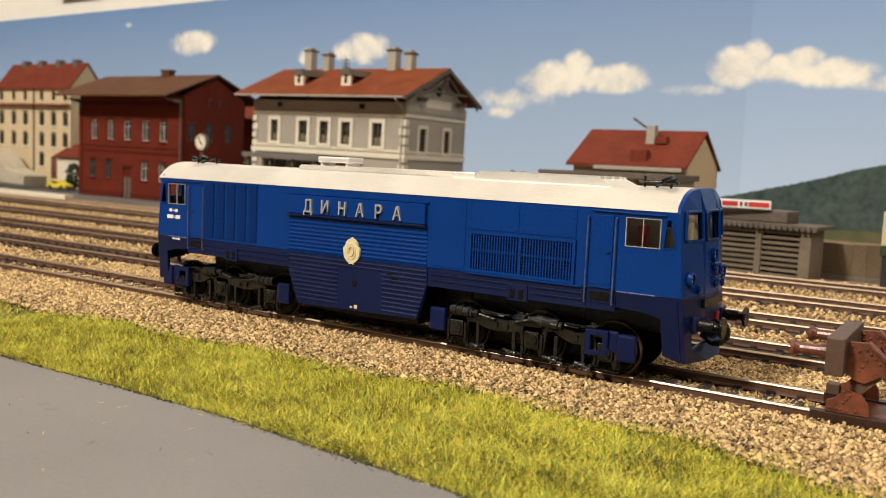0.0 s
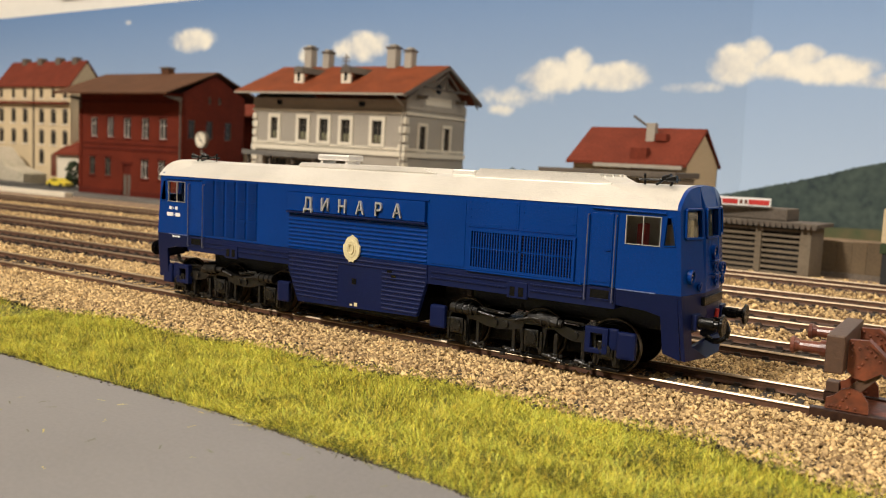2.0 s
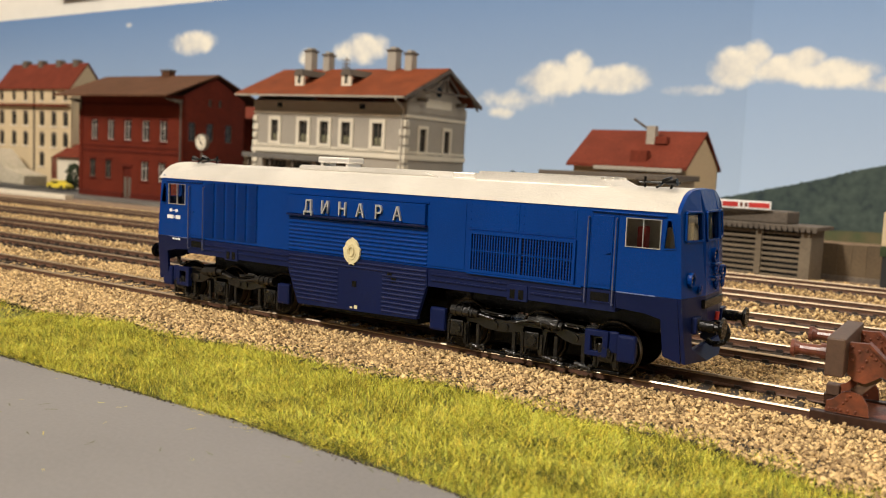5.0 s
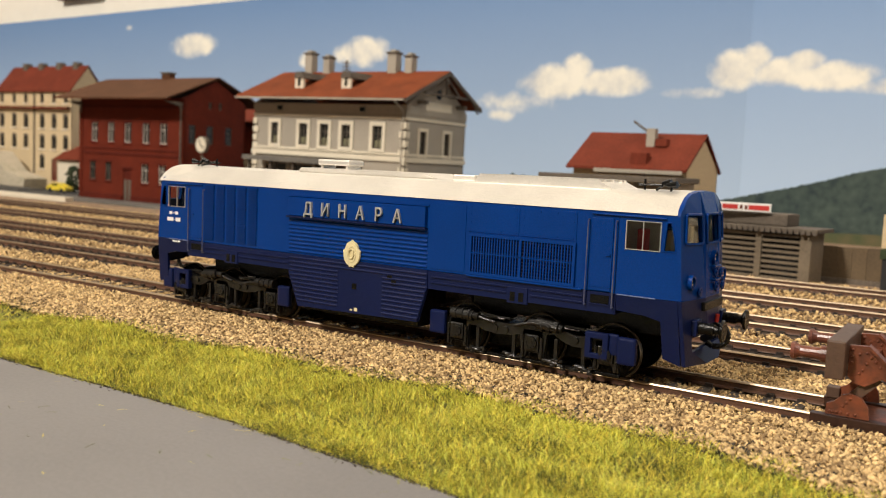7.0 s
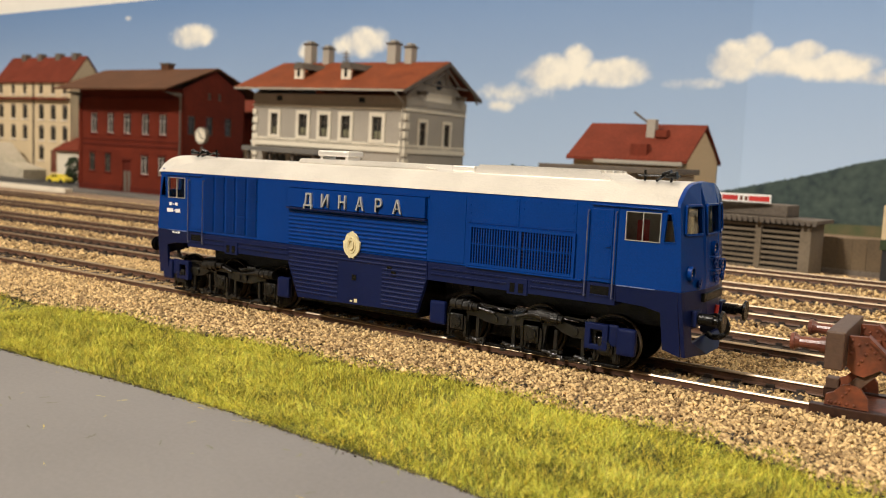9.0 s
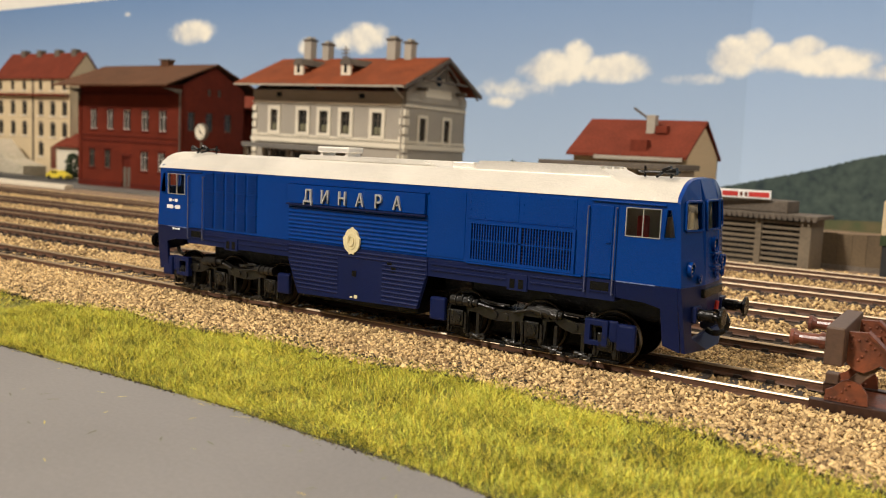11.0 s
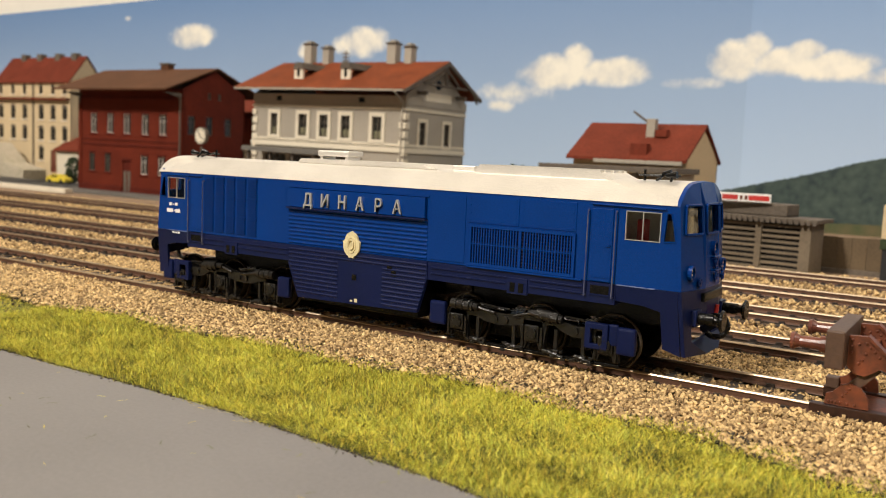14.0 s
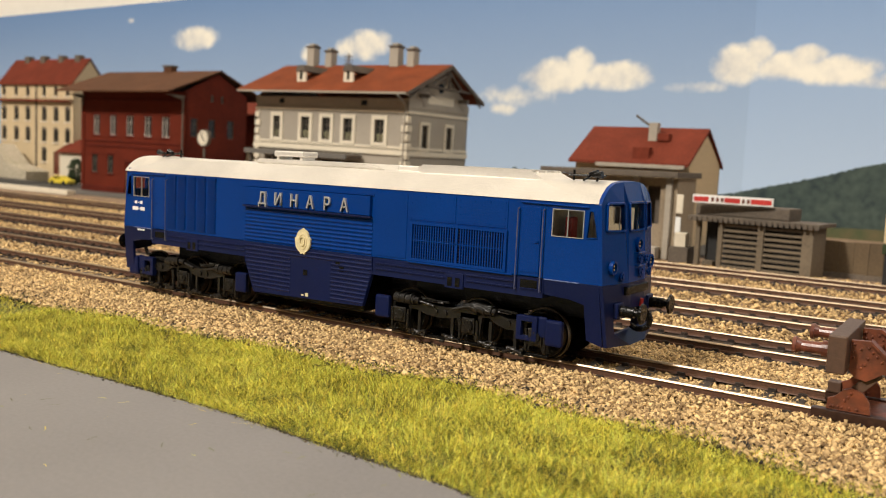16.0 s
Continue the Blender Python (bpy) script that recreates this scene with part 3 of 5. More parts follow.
    tube(bm, (91.5, 1.5, 13.4), (91.8, 1.5, 16.6), 0.5, 8)
    part("brake_cock", mx(bm), RED, loco, "small red painted cock")
    # cab inside
    part("cab_floor", mx(boxed(73.1, 87.5, -15.2, 15.2, 21, 22)), CABIN, loco)
    part("control_desk", mx(boxed(84.3, 86.8, -14.5, 14.5, 22, 31.0)), CABIN, loco)
    part("cab_bulkhead", mx(boxed(73.02, 73.4, -15.3, 15.3, 22, 39.9)), CABIN, loco)
    part("seat", mx(boxed(75.0, 77.0, -10, -6.5, 22, 36.0, bevel=0.5)), RED, loco, "red driver's seat behind the cab window")
    part("seat", mx(boxed(75.8, 78.2, 5, 10, 22, 35.0, bevel=0.5)), CABIN, loco)

# roof: faceted, running out into the rounded cab ends
secs = [(-87.3, 1.08), (-83.0, 0.76), (-77.0, 0.38), (-71.0, 0.0), (-24.0, 0.0), (24.0, 0.0), (68.0, 0.0), (74.0, 0.34), (80.0, 0.68), (86.3, 1.0)]
bm = bmesh.new()
rows_ = []
for x, k in secs:
    yc, zc, zr = -11.4 - 4.9 * k, 44.5 - 4.3 * k, 45.1 + 0.2 * k
    bow = 2.0 + 1.8 * k ** 3
    p = [(-16.5, 39.9)] + [(yc * (1 - i / 9), zc + (zr - zc) * (1 - (1 - i / 9) ** bow)) for i in range(10)]
    p = p + [(-y, z) for y, z in p[-2::-1]]
    rows_.append([bm.verts.new((x, y, z)) for y, z in p])
for a, b in zip(rows_, rows_[1:]):
    for i in range(len(a) - 1):
        bm.faces.new((a[i], a[i + 1], b[i + 1], b[i]))
bm.faces.new([v for v in rows_[0]])
bm.faces.new([v for v in rows_[-1][::-1]])
roof = part("roof", bm, SILVER, loco, "silver white painted roof", smooth=True)
roof.data.set_sharp_from_angle(angle=math.radians(8))
bm = bmesh.new()
prism(bm, [(-34.5, 44.8), (-33.6, 46.3), (12.2, 46.3), (17.5, 44.8)], "y", -7.5, 7.5)
bmesh.ops.bevel(bm, geom=bm.edges[:], offset=0.35, segments=2, affect="EDGES")
hatch = part("roof_hatch", bm, SILVER, roof)
bm = boxed(-27.8, -15.6, -6, 1, 47.2, 49.0, bevel=0.5)
for xx in (-26.6, -16.9):
    box(bm, xx - 0.5, xx + 0.5, -5.4, 0.4, 46.2, 47.6)
part("exhaust_cover", bm, SILVER, roof)
part("filler_box", boxed(20.3, 27.4, -5.5, -1, 44.8, 46.4, bevel=0.3), SILVER, roof)
bm = bmesh.new()
prism(bm, [(29.2, 44.7), (30.2, 46.4), (64.5, 46.4), (68.0, 44.8)], "y", -8.5, 8.5)
fan = part("fan_deck", bm, SILVER, roof)
bm = bmesh.new()
for i in range(30):
    box(bm, 30.6 + i * 1.13, 31.1 + i * 1.13, -8.2, 8.2, 46.35, 47.0)
for yy in (-8.2, -5, 0, 5, 8):
    box(bm, 30.4, 64.6, yy - 0.2, yy + 0.2, 46.4, 46.85)
part("fan_grille", bm, SILVER, roof, "cast grille over the roof fans")
for s in (-1, 1):
    bm = bmesh.new()
    tube(bm, (s * 72.5, -4, 46.2), (s * 82.5, -4, 46.4), 0.28, 8)
    tube(bm, (s * 74, -4, 45.0), (s * 74, -4, 47.6), 0.3, 8)
    tube(bm, (s * 78.2, -4, 46.6), (s * 80.4, -4, 46.9), 0.5, 10, 1.0)
    tube(bm, (s * 80, -6.5, 46.3), (s * 82.6, -6.5, 46.6), 0.4, 10, 0.95)
    tube(bm, (s * 78, -7, 45.2), (s * 78, -1, 46.6), 0.3, 8)
    tube(bm, (s * 81, -6, 45.0), (s * 81, -4, 46.6), 0.3, 8)
    part("air_horn", bm, BLACK, roof, "black roof air horns")

# body details on both long sides
for side in (-1, 1):
    def yb(a, b, side=side):
        return (-W2 - b, -W2 - a) if side < 0 else (W2 + a, W2 + b)
    plate_ob = part("name_board", boxed(-29, 19.8, *yb(-0.1, 0.9), 32.3, 37.7, bevel=0.15), BLUE, loco)
    # Navy ledge: the shadow under the name board is put into its colour.
    part("board_shade_ledge", boxed(-29.3, 20.2, *yb(-0.1, 1.25), 31.7, 32.2, bevel=0.1), NAVY, plate_ob)
    part("board_lip", boxed(-29.3, 20.6, *yb(-0.1, 0.35), 37.9, 38.2), BLUE, plate_ob)
    for i in range(9):
        z = 30.9 - i * 1.13
        bm = bmesh.new()
        tube(bm, (-28.8, (-1 if side < 0 else 1) * (W2 - 0.16), z), (20.4, (-1 if side < 0 else 1) * (W2 - 0.16), z), 0.42, 10)
        part("rib", bm, BLUE, loco)
    # belly panel with ribs
    bm = plate([(-28.6, 21.0), (20.9, 21.0), (20.9, 16.4), (18.0, 6.9), (-24.6, 5.9), (-28.6, 15.4)], [], 1.2, at=yb(-0.3, 0.3)[0] if side < 0 else yb(-0.9, 0.3)[0])
    belly = part("belly_panel", bm, NAVY, loco, "navy ribbed panel over the fuel tank")
    for i in range(11):
        z = 19.9 - i * 1.22
        f = max(0.0, (15.6 - z) / 9)
        spans = [(-28.4 + 3.8 * f, 20.6 - 2.6 * f)] if z > 17.5 else [(-28.2 + 3.8 * f, -9.6), (6.2, 20.4 - 2.6 * f)]
        for a, b in spans:
            bm = bmesh.new()
            yy = (-1 if side < 0 else 1) * (W2 + 0.12)
            tube(bm, (a, yy, z), (b, yy, z), 0.40, 10)
            part("rib", bm, NAVY, belly)
    for hx, hz in ((-3.6, 14.0), (8.6, 18.0), (10.0, 16.6)):
        part("filler_hole", boxed(hx - 0.8, hx + 0.8, *yb(0.2, 0.42), hz - 0.8, hz + 0.8), BLACK, belly)
    for a, w in ((-4.9, 0.9), (-3.4, 1.1)):
        part("worn_patch", boxed(a, a + w, *yb(0.3, 0.36), 7.0, 7.5 + 0.5 * (w > 1)), CREAM, belly, "chipped light paint patch")
    # left louvre field
    for c in range(5):
        for r in range(3):
            x0, z0 = -65.4 + c * 4.72, 21.8 + r * 5.9
            p = part("louvre_panel", boxed(x0 + 0.3, x0 + 4.3, *yb(-0.2, 0.12), z0 + 0.3, z0 + 5.4, bevel=0.05), BLUE, loco)
            bm = bmesh.new()
            for k in range(9):
                box(bm, x0 + 0.5, x0 + 4.1, *yb(0.08, 0.4), z0 + 0.5 + k * 0.55, z0 + 0.72 + k * 0.55)
            part("louvre", bm, BLUE, p)
            part("louvre_lip", boxed(x0 + 0.15, x0 + 4.45, *yb(0.0, 0.55), z0 + 5.4, z0 + 5.7), BLUE, p)
    # bolted panels and the cooler grille
    part("flat_panel", boxed(21.4, 32.0, *yb(-0.1, 0.14), 21.7, 38.9, bevel=0.06), BLUE, loco)
    for x0, x1 in ((32.8, 47.3), (47.9, 62.6)):
        p = part("bolted_panel", boxed(x0, x1, *yb(-0.1, 0.16), 32.3, 39.2, bevel=0.06), BLUE, loco)
        bm = bmesh.new()
        for fx in (0.05, 0.35, 0.66, 0.95):
            for zz in (32.9, 38.6):
                box(bm, x0 + (x1 - x0) * fx - 0.15, x0 + (x1 - x0) * fx + 0.15, *yb(0.1, 0.32), zz - 0.15, zz + 0.15)
        for zz in (34.8, 36.8):
            for xx in (x0 + 0.7, x1 - 0.7):
                box(bm, xx - 0.15, xx + 0.15, *yb(0.1, 0.32), zz - 0.15, zz + 0.15)
        part("bolt", bm, BLUE, p)
    part("grille_recess", boxed(33.9, 62.2, *yb(0.0, 0.06), 22.1, 31.3), BLACK, loco)
    g = part("grille_frame", frame_bars(34.1, 62.0, 22.2, 31.2, 0.75, *yb(-0.05, 0.55), splits=(48.0,)), BLUE, loco, "blue cooler grille with upright slats")
    for i in range(36):
        x = 34.7 + i * 0.765
        if abs(x - 48.0) < 0.6:
            continue
        bm = boxed(x - 0.16, x + 0.16, *yb(0.05, 0.45), 22.1, 31.3)
        part("slat", bm, BLUE, g)
    bm = bmesh.new()
    for k in range(11):
        box(bm, 34.1, 62.0, *yb(0.06, 0.22), 22.5 + k * 0.8, 22.75 + k * 0.8)
    part("grille_mesh", bm, NAVY, g)
    part("slat_bar", boxed(34.1, 62.0, *yb(0.1, 0.5), 26.9, 27.2), BLUE, g)
    part("grille_sill", boxed(33.0, 64.8, *yb(0.0, 0.6), 20.9, 21.35, bevel=0.1), BLUE, g)
    # navy band ledges
    for x0, x1 in ((22, 44.6), (51.2, 65.0), (-65, -55.5), (-50.5, -29)):
        for z in (19.5, 18.0):
            part("band_ledge", boxed(x0, x1, *yb(0.0, 0.35), z - 0.2, z + 0.2, bevel=0.08), NAVY, loco)
    for x0 in (46.2, -54.5):
        j = part("jacking_bracket", boxed(x0 - 1.2, x0 + 4.4, *yb(-0.3, 0.35), 15.6, 19.6, bevel=0.1), NAVY, loco)
        for k in (0, 2.4):
            part("bracket_hole", boxed(x0 - 0.4 + k, x0 + 1.0 + k, *yb(0.3, 0.42), 16.1, 18.4), BLACK, j)
    # emblem
    bm = bmesh.new()
    out = [(0.0, 1.06), (0.16, 0.95), (0.46, 0.84), (0.66, 0.64), (0.76, 0.38), (0.98, 0.22), (0.94, 0.02), (0.92, -0.28), (0.78, -0.58), (0.54, -0.8), (0.3, -0.9), (0.26, -1.05), (0.1, -0.98)]
    out = out + [(-x, z) for x, z in out[:0:-1]]
    e = part("emblem", plate([(-4.6 + 3.05 * x, 23.1 + 3.65 * z) for x, z in out], [], 0.6, at=yb(0.2, 0.8)[0]), CREAM, loco, "cream cast oval emblem")
    for rr, dd in ((0.66, 0.95), (0.40, 1.15)):
        part("emblem_ring", plate([(-4.6 + 2.5 * rr * math.cos(a * math.pi / 12), 23.1 + 3.6 * rr * math.sin(a * math.pi / 12)) for a in range(24)],
             [[(-4.6 + 2.5 * rr * 0.78 * math.cos(a * math.pi / 12), 23.1 + 3.6 * rr * 0.78 * math.sin(a * math.pi / 12)) for a in range(24)]], 0.3, at=yb(0.6, dd)[0]), CREAM, e)
    # running numbers as plain bars
    for x0, x1, z0, z1 in ((-82.3, -81.0, 29.0, 30.0), (-80.6, -79.9, 29.3, 29.6), (-79.5, -78.2, 29.0, 30.0), (-83.4, -80.4, 26.8, 28.0), (-80.1, -79.6, 27.2, 27.5), (-79.3, -77.0, 26.8, 28.0), (-80.6, -79.6, 20.0, 20.6), (-79.3, -78.4, 20.0, 20.5), (-78.1, -77.0, 20.0, 20.6)):
        part("number_mark", boxed(x0, x1, *yb(0.06, 0.12), z0, z1), WHITE, loco, "white number painted as plain bar")

# name letters on both sides
for side in (-1, 1):
    for i, ch in enumerate("ДИНАРА"):
        cu = bpy.data.curves.new("name_letter", "FONT")
        cu.body, cu.size, cu.extrude, cu.align_x = ch, 0.0051, 0.0005, "CENTER"
        cu.offset = 0.00005
        tmp = new("name_letter", cu)
        me = bpy.data.meshes.new_from_object(tmp.evaluated_get(bpy.context.evaluated_depsgraph_get()))
        bpy.data.objects.remove(tmp)
        me.transform(Matrix.Diagonal((0.86, 1, 1, 1)))
        me.materials.clear()
        me.materials.append(CHROME)
        ob = new("name_letter", me)
        ob.parent = loco
        x = -20.7 + 6.36 * i
        ob.matrix_basis = pose(x / 1000, (-W2 - 1.0) / 1000, 0.0329, 90, 0, 0) if side < 0 else pose(-(x + 9.2) / 1000 , (W2 + 1.0) / 1000, 0.0329, 90, 0, 180)
        ob["label"] = "silver raised letter"

# bogies: side frames, springs, axle boxes, brake gear; three wheelsets each
WHEELS = []
REAR = -9.0
for s in (-1, 1):
    def at(bm, s=s):
        if s < 0:
            bmesh.ops.scale(bm, vec=(-1, 1, 1), verts=bm.verts)
            bmesh.ops.translate(bm, vec=(REAR, 0, 0), verts=bm.verts)
            bmesh.ops.reverse_faces(bm, faces=bm.faces)
        return bm
    bog = part("bogie", at(boxed(27, 72, -6.9, 6.9, 2.5, 8.0)), BLACK, loco, "black six-wheeled bogie")
    for side in (-1, 1):
        y0, y1 = (-13.4, -12.0) if side < 0 else (12.0, 13.4)
        yo = -13.4 if side < 0 else 13.4
        out = y0 - 0.6 if side < 0 else y1 + 0.6
        prof = [(26.5, 7.4), (27.4, 9.6), (30, 10.4), (34, 10.4), (36, 10.0), (38.5, 9.7), (44, 9.6), (47, 10.0), (49.5, 10.8), (52, 11.6), (56, 11.6), (58, 10.8), (60, 9.8), (62.5, 9.2), (66, 9.4), (70, 9.8), (77, 9.6), (77, 7.4), (72, 7.0), (66, 6.6), (62, 6.5), (59.5, 7.2), (57, 8.6), (55, 8.4), (54.4, 3.6), (48.0, 3.6), (47.4, 7.4), (45, 6.9), (41, 6.6), (37.5, 6.9), (35, 7.8), (32.6, 8.0), (31.8, 3.2), (26.6, 3.2)]
        part("side_frame", at(plate(prof, [], 1.4, at=y0)), GEAR, bog)
        bm = bmesh.new()
        tube(bm, (27.6, out, 10.6), (34.2, out, 10.4), 1.35, 12)
        tube(bm, (52.6, out, 11.1), (58.4, out, 10.6), 1.45, 12)
        tube(bm, (34.2, out, 10.5), (35.6, out, 10.4), 1.0, 12)
        tube(bm, (35.4, out, 10.4), (40.5, out, 9.6), 0.42, 8)
        tube(bm, (50.2, out, 11.0), (52.8, out, 11.1), 0.9, 12)
        tube(bm, (58.2, out, 10.6), (59.4, out, 10.4), 1.0, 12)
        tube(bm, (46, out, 9.6), (50.4, out, 10.8), 0.42, 8)
        for k in (29.0, 31.0, 33.0, 54.0, 56.0):
            tube(bm, (k, out, 10.6), (k + 0.4, out, 10.6), 1.6, 12)
        tube(bm, (36, out, 11.6), (41, out, 11.2), 0.25, 6)
        tube(bm, (60, out, 11.4), (65, out, 11.2), 0.25, 6)
        part("damper", at(bm), GEAR, bog)
        for ax in (29.1, 51.1, 70.6):
            bm = bmesh.new()
            prism(bm, [(ax - 3.3, 1.9), (ax - 2.0, 1.9), (ax - 1.5, 3.4), (ax + 1.5, 3.4), (ax + 2.0, 1.9), (ax + 3.3, 1.9), (ax + 3.0, 6.0), (ax + 2.6, 9.0), (ax - 2.6, 9.0), (ax - 3.0, 6.0)], "y", min(y0, y1), max(y0, y1) - 0.02)
            for k in (-2.6, 2.6):
                box(bm, ax + k - 0.35, ax + k + 0.35, min(yo, yo + side * 0.5), max(yo, yo + side * 0.5), 2.2, 7.6, bevel=0.12)
                for zz in (2.8, 4.4, 6.0, 7.4):
                    tube(bm, (ax + k, yo, zz), (ax + k, yo + side * 0.75, zz), 0.24, 6)
            guide = part("horn_guide", at(bm), GEAR, bog)
            bm = boxed(ax - 2.0, ax + 2.0, min(yo, yo + side * 0.7), max(yo, yo + side * 0.7), 3.8, 8.0, bevel=0.35)
            tube(bm, (ax, yo + side * 0.6, 5.9), (ax, yo + side * 1.2, 5.9), 1.55, 16)
            for k in range(8):
                a = k * math.pi / 4
                tube(bm, (ax + 1.15 * math.cos(a), yo + side * 1.1, 5.9 + 1.15 * math.sin(a)), (ax + 1.15 * math.cos(a), yo + side * 1.45, 5.9 + 1.15 * math.sin(a)), 0.24, 6)
            tube(bm, (ax, yo + side * 1.1, 5.9), (ax, yo + side * 1.3, 5.9), 0.62, 12)
            part("axle_box", at(bm), GEAR, guide)
        for bx in (40.4, 43.4, 62.6, 66.0):
            bm = bmesh.new()
            tube(bm, (bx, yo, 8.1), (bx, yo + side * 0.5, 8.1), 0.85, 12)
            part("frame_bolt", at(bm), GEAR, bog)
        for bx in (35.0, 45.6, 57.3, 64.6):
            bm = boxed(bx - 0.5, bx + 0.5, y0 + 0.3, y1 - 0.3, 1.2, 7.6, bevel=0.2)
            for k in range(9):
                kx, kz = bx + random.uniform(-2.8, 2.8), random.uniform(0.5, 2.6)
                box(bm, kx - random.uniform(0.3, 0.8), kx + random.uniform(0.3, 0.8), min(yo, yo + side * 0.9), max(yo, yo + side * 0.9), kz - 0.35, kz + 0.35, bevel=0.15)
            tube(bm, (bx, yo, 1.6), (bx + 2.6, yo + side * 0.4, 1.2), 0.5, 8)
            tube(bm, (bx - 1.6, yo + side * 0.3, 2.0), (bx + 1, yo + side * 0.3, 1.7), 0.6, 8)
            part("brake_hanger", at(bm), GEAR, bog)
        bm = bmesh.new()
        box(bm, 31.5, 74.0, min(yo, yo - side * 1.2), max(yo, yo - side * 1.2), 0.7, 1.5, bevel=0.2)
        part("brake_rod", at(bm), BLACK, bog)
        for k in (36.0, 56.5):
            bm = boxed(k - 0.4, k + 8.2, y0 + 0.4, y1 - 0.4, 10.6, 11.1, bevel=0.12)
            tube(bm, (k + 1.0, yo, 10.8), (k + 7.0, yo, 10.6), 0.32, 8)
            part("sand_pipe", at(bm), GEAR, bog)
        nb = (min(out, yo) - 0.8, max(out, yo) + 0.3) if side < 0 else (min(out, yo) - 0.3, max(out, yo) + 0.8)
        part("sand_box", at(boxed(20.9, 25.8, *nb, 4.4, 10.6, bevel=0.7)), NAVY, bog, "navy sand box")
        part("sand_box", at(boxed(73.6, 78.2, *nb, 4.3, 10.8, bevel=0.7)), NAVY, bog, "navy sand box")
        bm = bmesh.new()
        box(bm, 65.6, 67.0, *nb, 4.8, 11.0, bevel=0.2)
        box(bm, 70.0, 71.4, *nb, 4.8, 11.0, bevel=0.2)
        box(bm, 66.8, 70.2, *nb, 9.6, 11.0, bevel=0.2)
        box(bm, 66.8, 70.2, *nb, 4.8, 6.0, bevel=0.2)
        box(bm, 71.2, 73.8, nb[0] + 0.6, nb[1] - 0.3, 6, 11.2, bevel=0.5)
        part("step_bracket", at(bm), NAVY, bog, "navy open step bracket")
    for ax in (29.1, 51.1, 70.6):
        e = new("wheelset")
        e.empty_display_size = 0.005
        e.parent = loco
        e.location = ((s * ax + REAR * (s < 0)) / 1000, 0, 0.0058)
        bm = bmesh.new()
        tube(bm, (0, -11.5, 0), (0, 11.5, 0), 1.2, 10)
        part("axle", bm, BLACK, e)
        for side in (-1, 1):
            bm = bmesh.new()
            for ya, yz, rr in ((7.2, 7.9, 6.8), (7.9, 9.9, 5.8)):
                m = Matrix.Translation((0, side * (ya + yz) / 2, 0)) @ Matrix.Rotation(math.pi / 2, 4, 'X')
                bmesh.ops.create_cone(bm, cap_ends=False, segments=32, radius1=rr, radius2=rr, depth=yz - ya, matrix=m)
            part("tyre", bm, BRONZE, e, "bronze coloured wheel tyre")
            bm = bmesh.new()
            tube(bm, (0, side * 9.7, 0), (0, side * 9.95, 0), 5.75, 32)
            tube(bm, (0, side * 7.25, 0), (0, side * 7.75, 0), 6.6, 32)
            for k in range(6):
                a = k * math.pi / 3
                tube(bm, (3.2 * math.cos(a), side * 9.9, 3.2 * math.sin(a)), (3.2 * math.cos(a), side * 10.15, 3.2 * math.sin(a)), 0.7, 8)
            part("wheel_disc", bm, BLACK, e)
            ring = [(6.8 * math.cos(a * math.pi / 20), 6.8 * math.sin(a * math.pi / 20)) for a in range(40)]
            part("flange", plate(ring, [[(u * 0.94, v * 0.94) for u, v in ring]], 0.25, at=(-8.1 if side < 0 else 7.85)), BRONZE, e, "dull bronze wheel flange")
        WHEELS.append((e, (s * ax + REAR * (s < 0)) / 1000))


# ---- buildings ----
def gable_roof(w, d, eave, ridge, over_f, over_b, over_l, over_r, thick, mat, parent, label=""):
    """Two roof slabs over a block of width w and depth d; the ridge runs along x at mid depth."""
    for a, b in ((-over_f, d / 2), (d + over_b, d / 2)):
        bm = bmesh.new()
        slope = [(a, eave), (b, ridge), (b, ridge - thick), (a, eave - thick)]
        prism(bm, slope, "x", -over_l, w + over_r)
        r = part("roof_slope", bm, mat, parent, label)
    return r


def window_set(parent, x, z, w, h, y, mat, face="y", bars=1, cross=True):
    """A window frame with its dark pane in a wall that faces -y (face y) or +x (face x, x is then the depth)."""
    def put(bm):
        return bm if face == "y" else moved(bm, Matrix(((0, -1, 0, y), (1, 0, 0, 0), (0, 0, 1, 0), (0, 0, 0, 1))))
    yy = y if face == "y" else 0
    f = part("window", put(frame_bars(x + 0.7, x + w - 0.7, z + 0.7, z + h - 0.7, 0.7, yy + 0.7, yy + 1.5)), mat, parent)
    if bars:
        part("glazing_bar", put(boxed(x + w / 2 - 0.35, x + w / 2 + 0.35, yy + 0.75, yy + 1.45, z + 0.7, z + h - 0.7)), mat, f)
    if cross:
        part("glazing_bar", put(boxed(x + 0.7, x + w - 0.7, yy + 0.8, yy + 1.4, z + h * 0.66, z + h * 0.66 + 0.5)), mat, f)
    part("pane", put(boxed(x + 0.2, x + w - 0.2, yy + 1.6, yy + 1.8, z + 0.2, z + h - 0.2)), GLASS, f, "dark window pane")


def four_walls(b, w, d, h, gable, front, side, mat, thick=2.2):
    part("front_wall", wall_sheet(bmesh.new(), w, h, thick, front), mat, b)
    bm = wall_sheet(bmesh.new(), w, h, thick, [])
    part("back_wall", moved(bm, Matrix.Translation((0, d - thick, 0))), mat, b)
    for x, holes in ((0.0, []), (w, side)):
        bm = wall_sheet(bmesh.new(), d - 0.02, h, thick if x else -thick, holes, gable)
        part("side_wall", moved(bm, Matrix(((0, -1, 0, x), (1, 0, 0, 0.01), (0, 0, 1, 0), (0, 0, 0, 1)))), mat, b)


GREEN_CURTAIN = material("beige_green_curtain", (0.20, 0.19, 0.11), 0.8, 0, 700, 0.3, 300, 0.2)
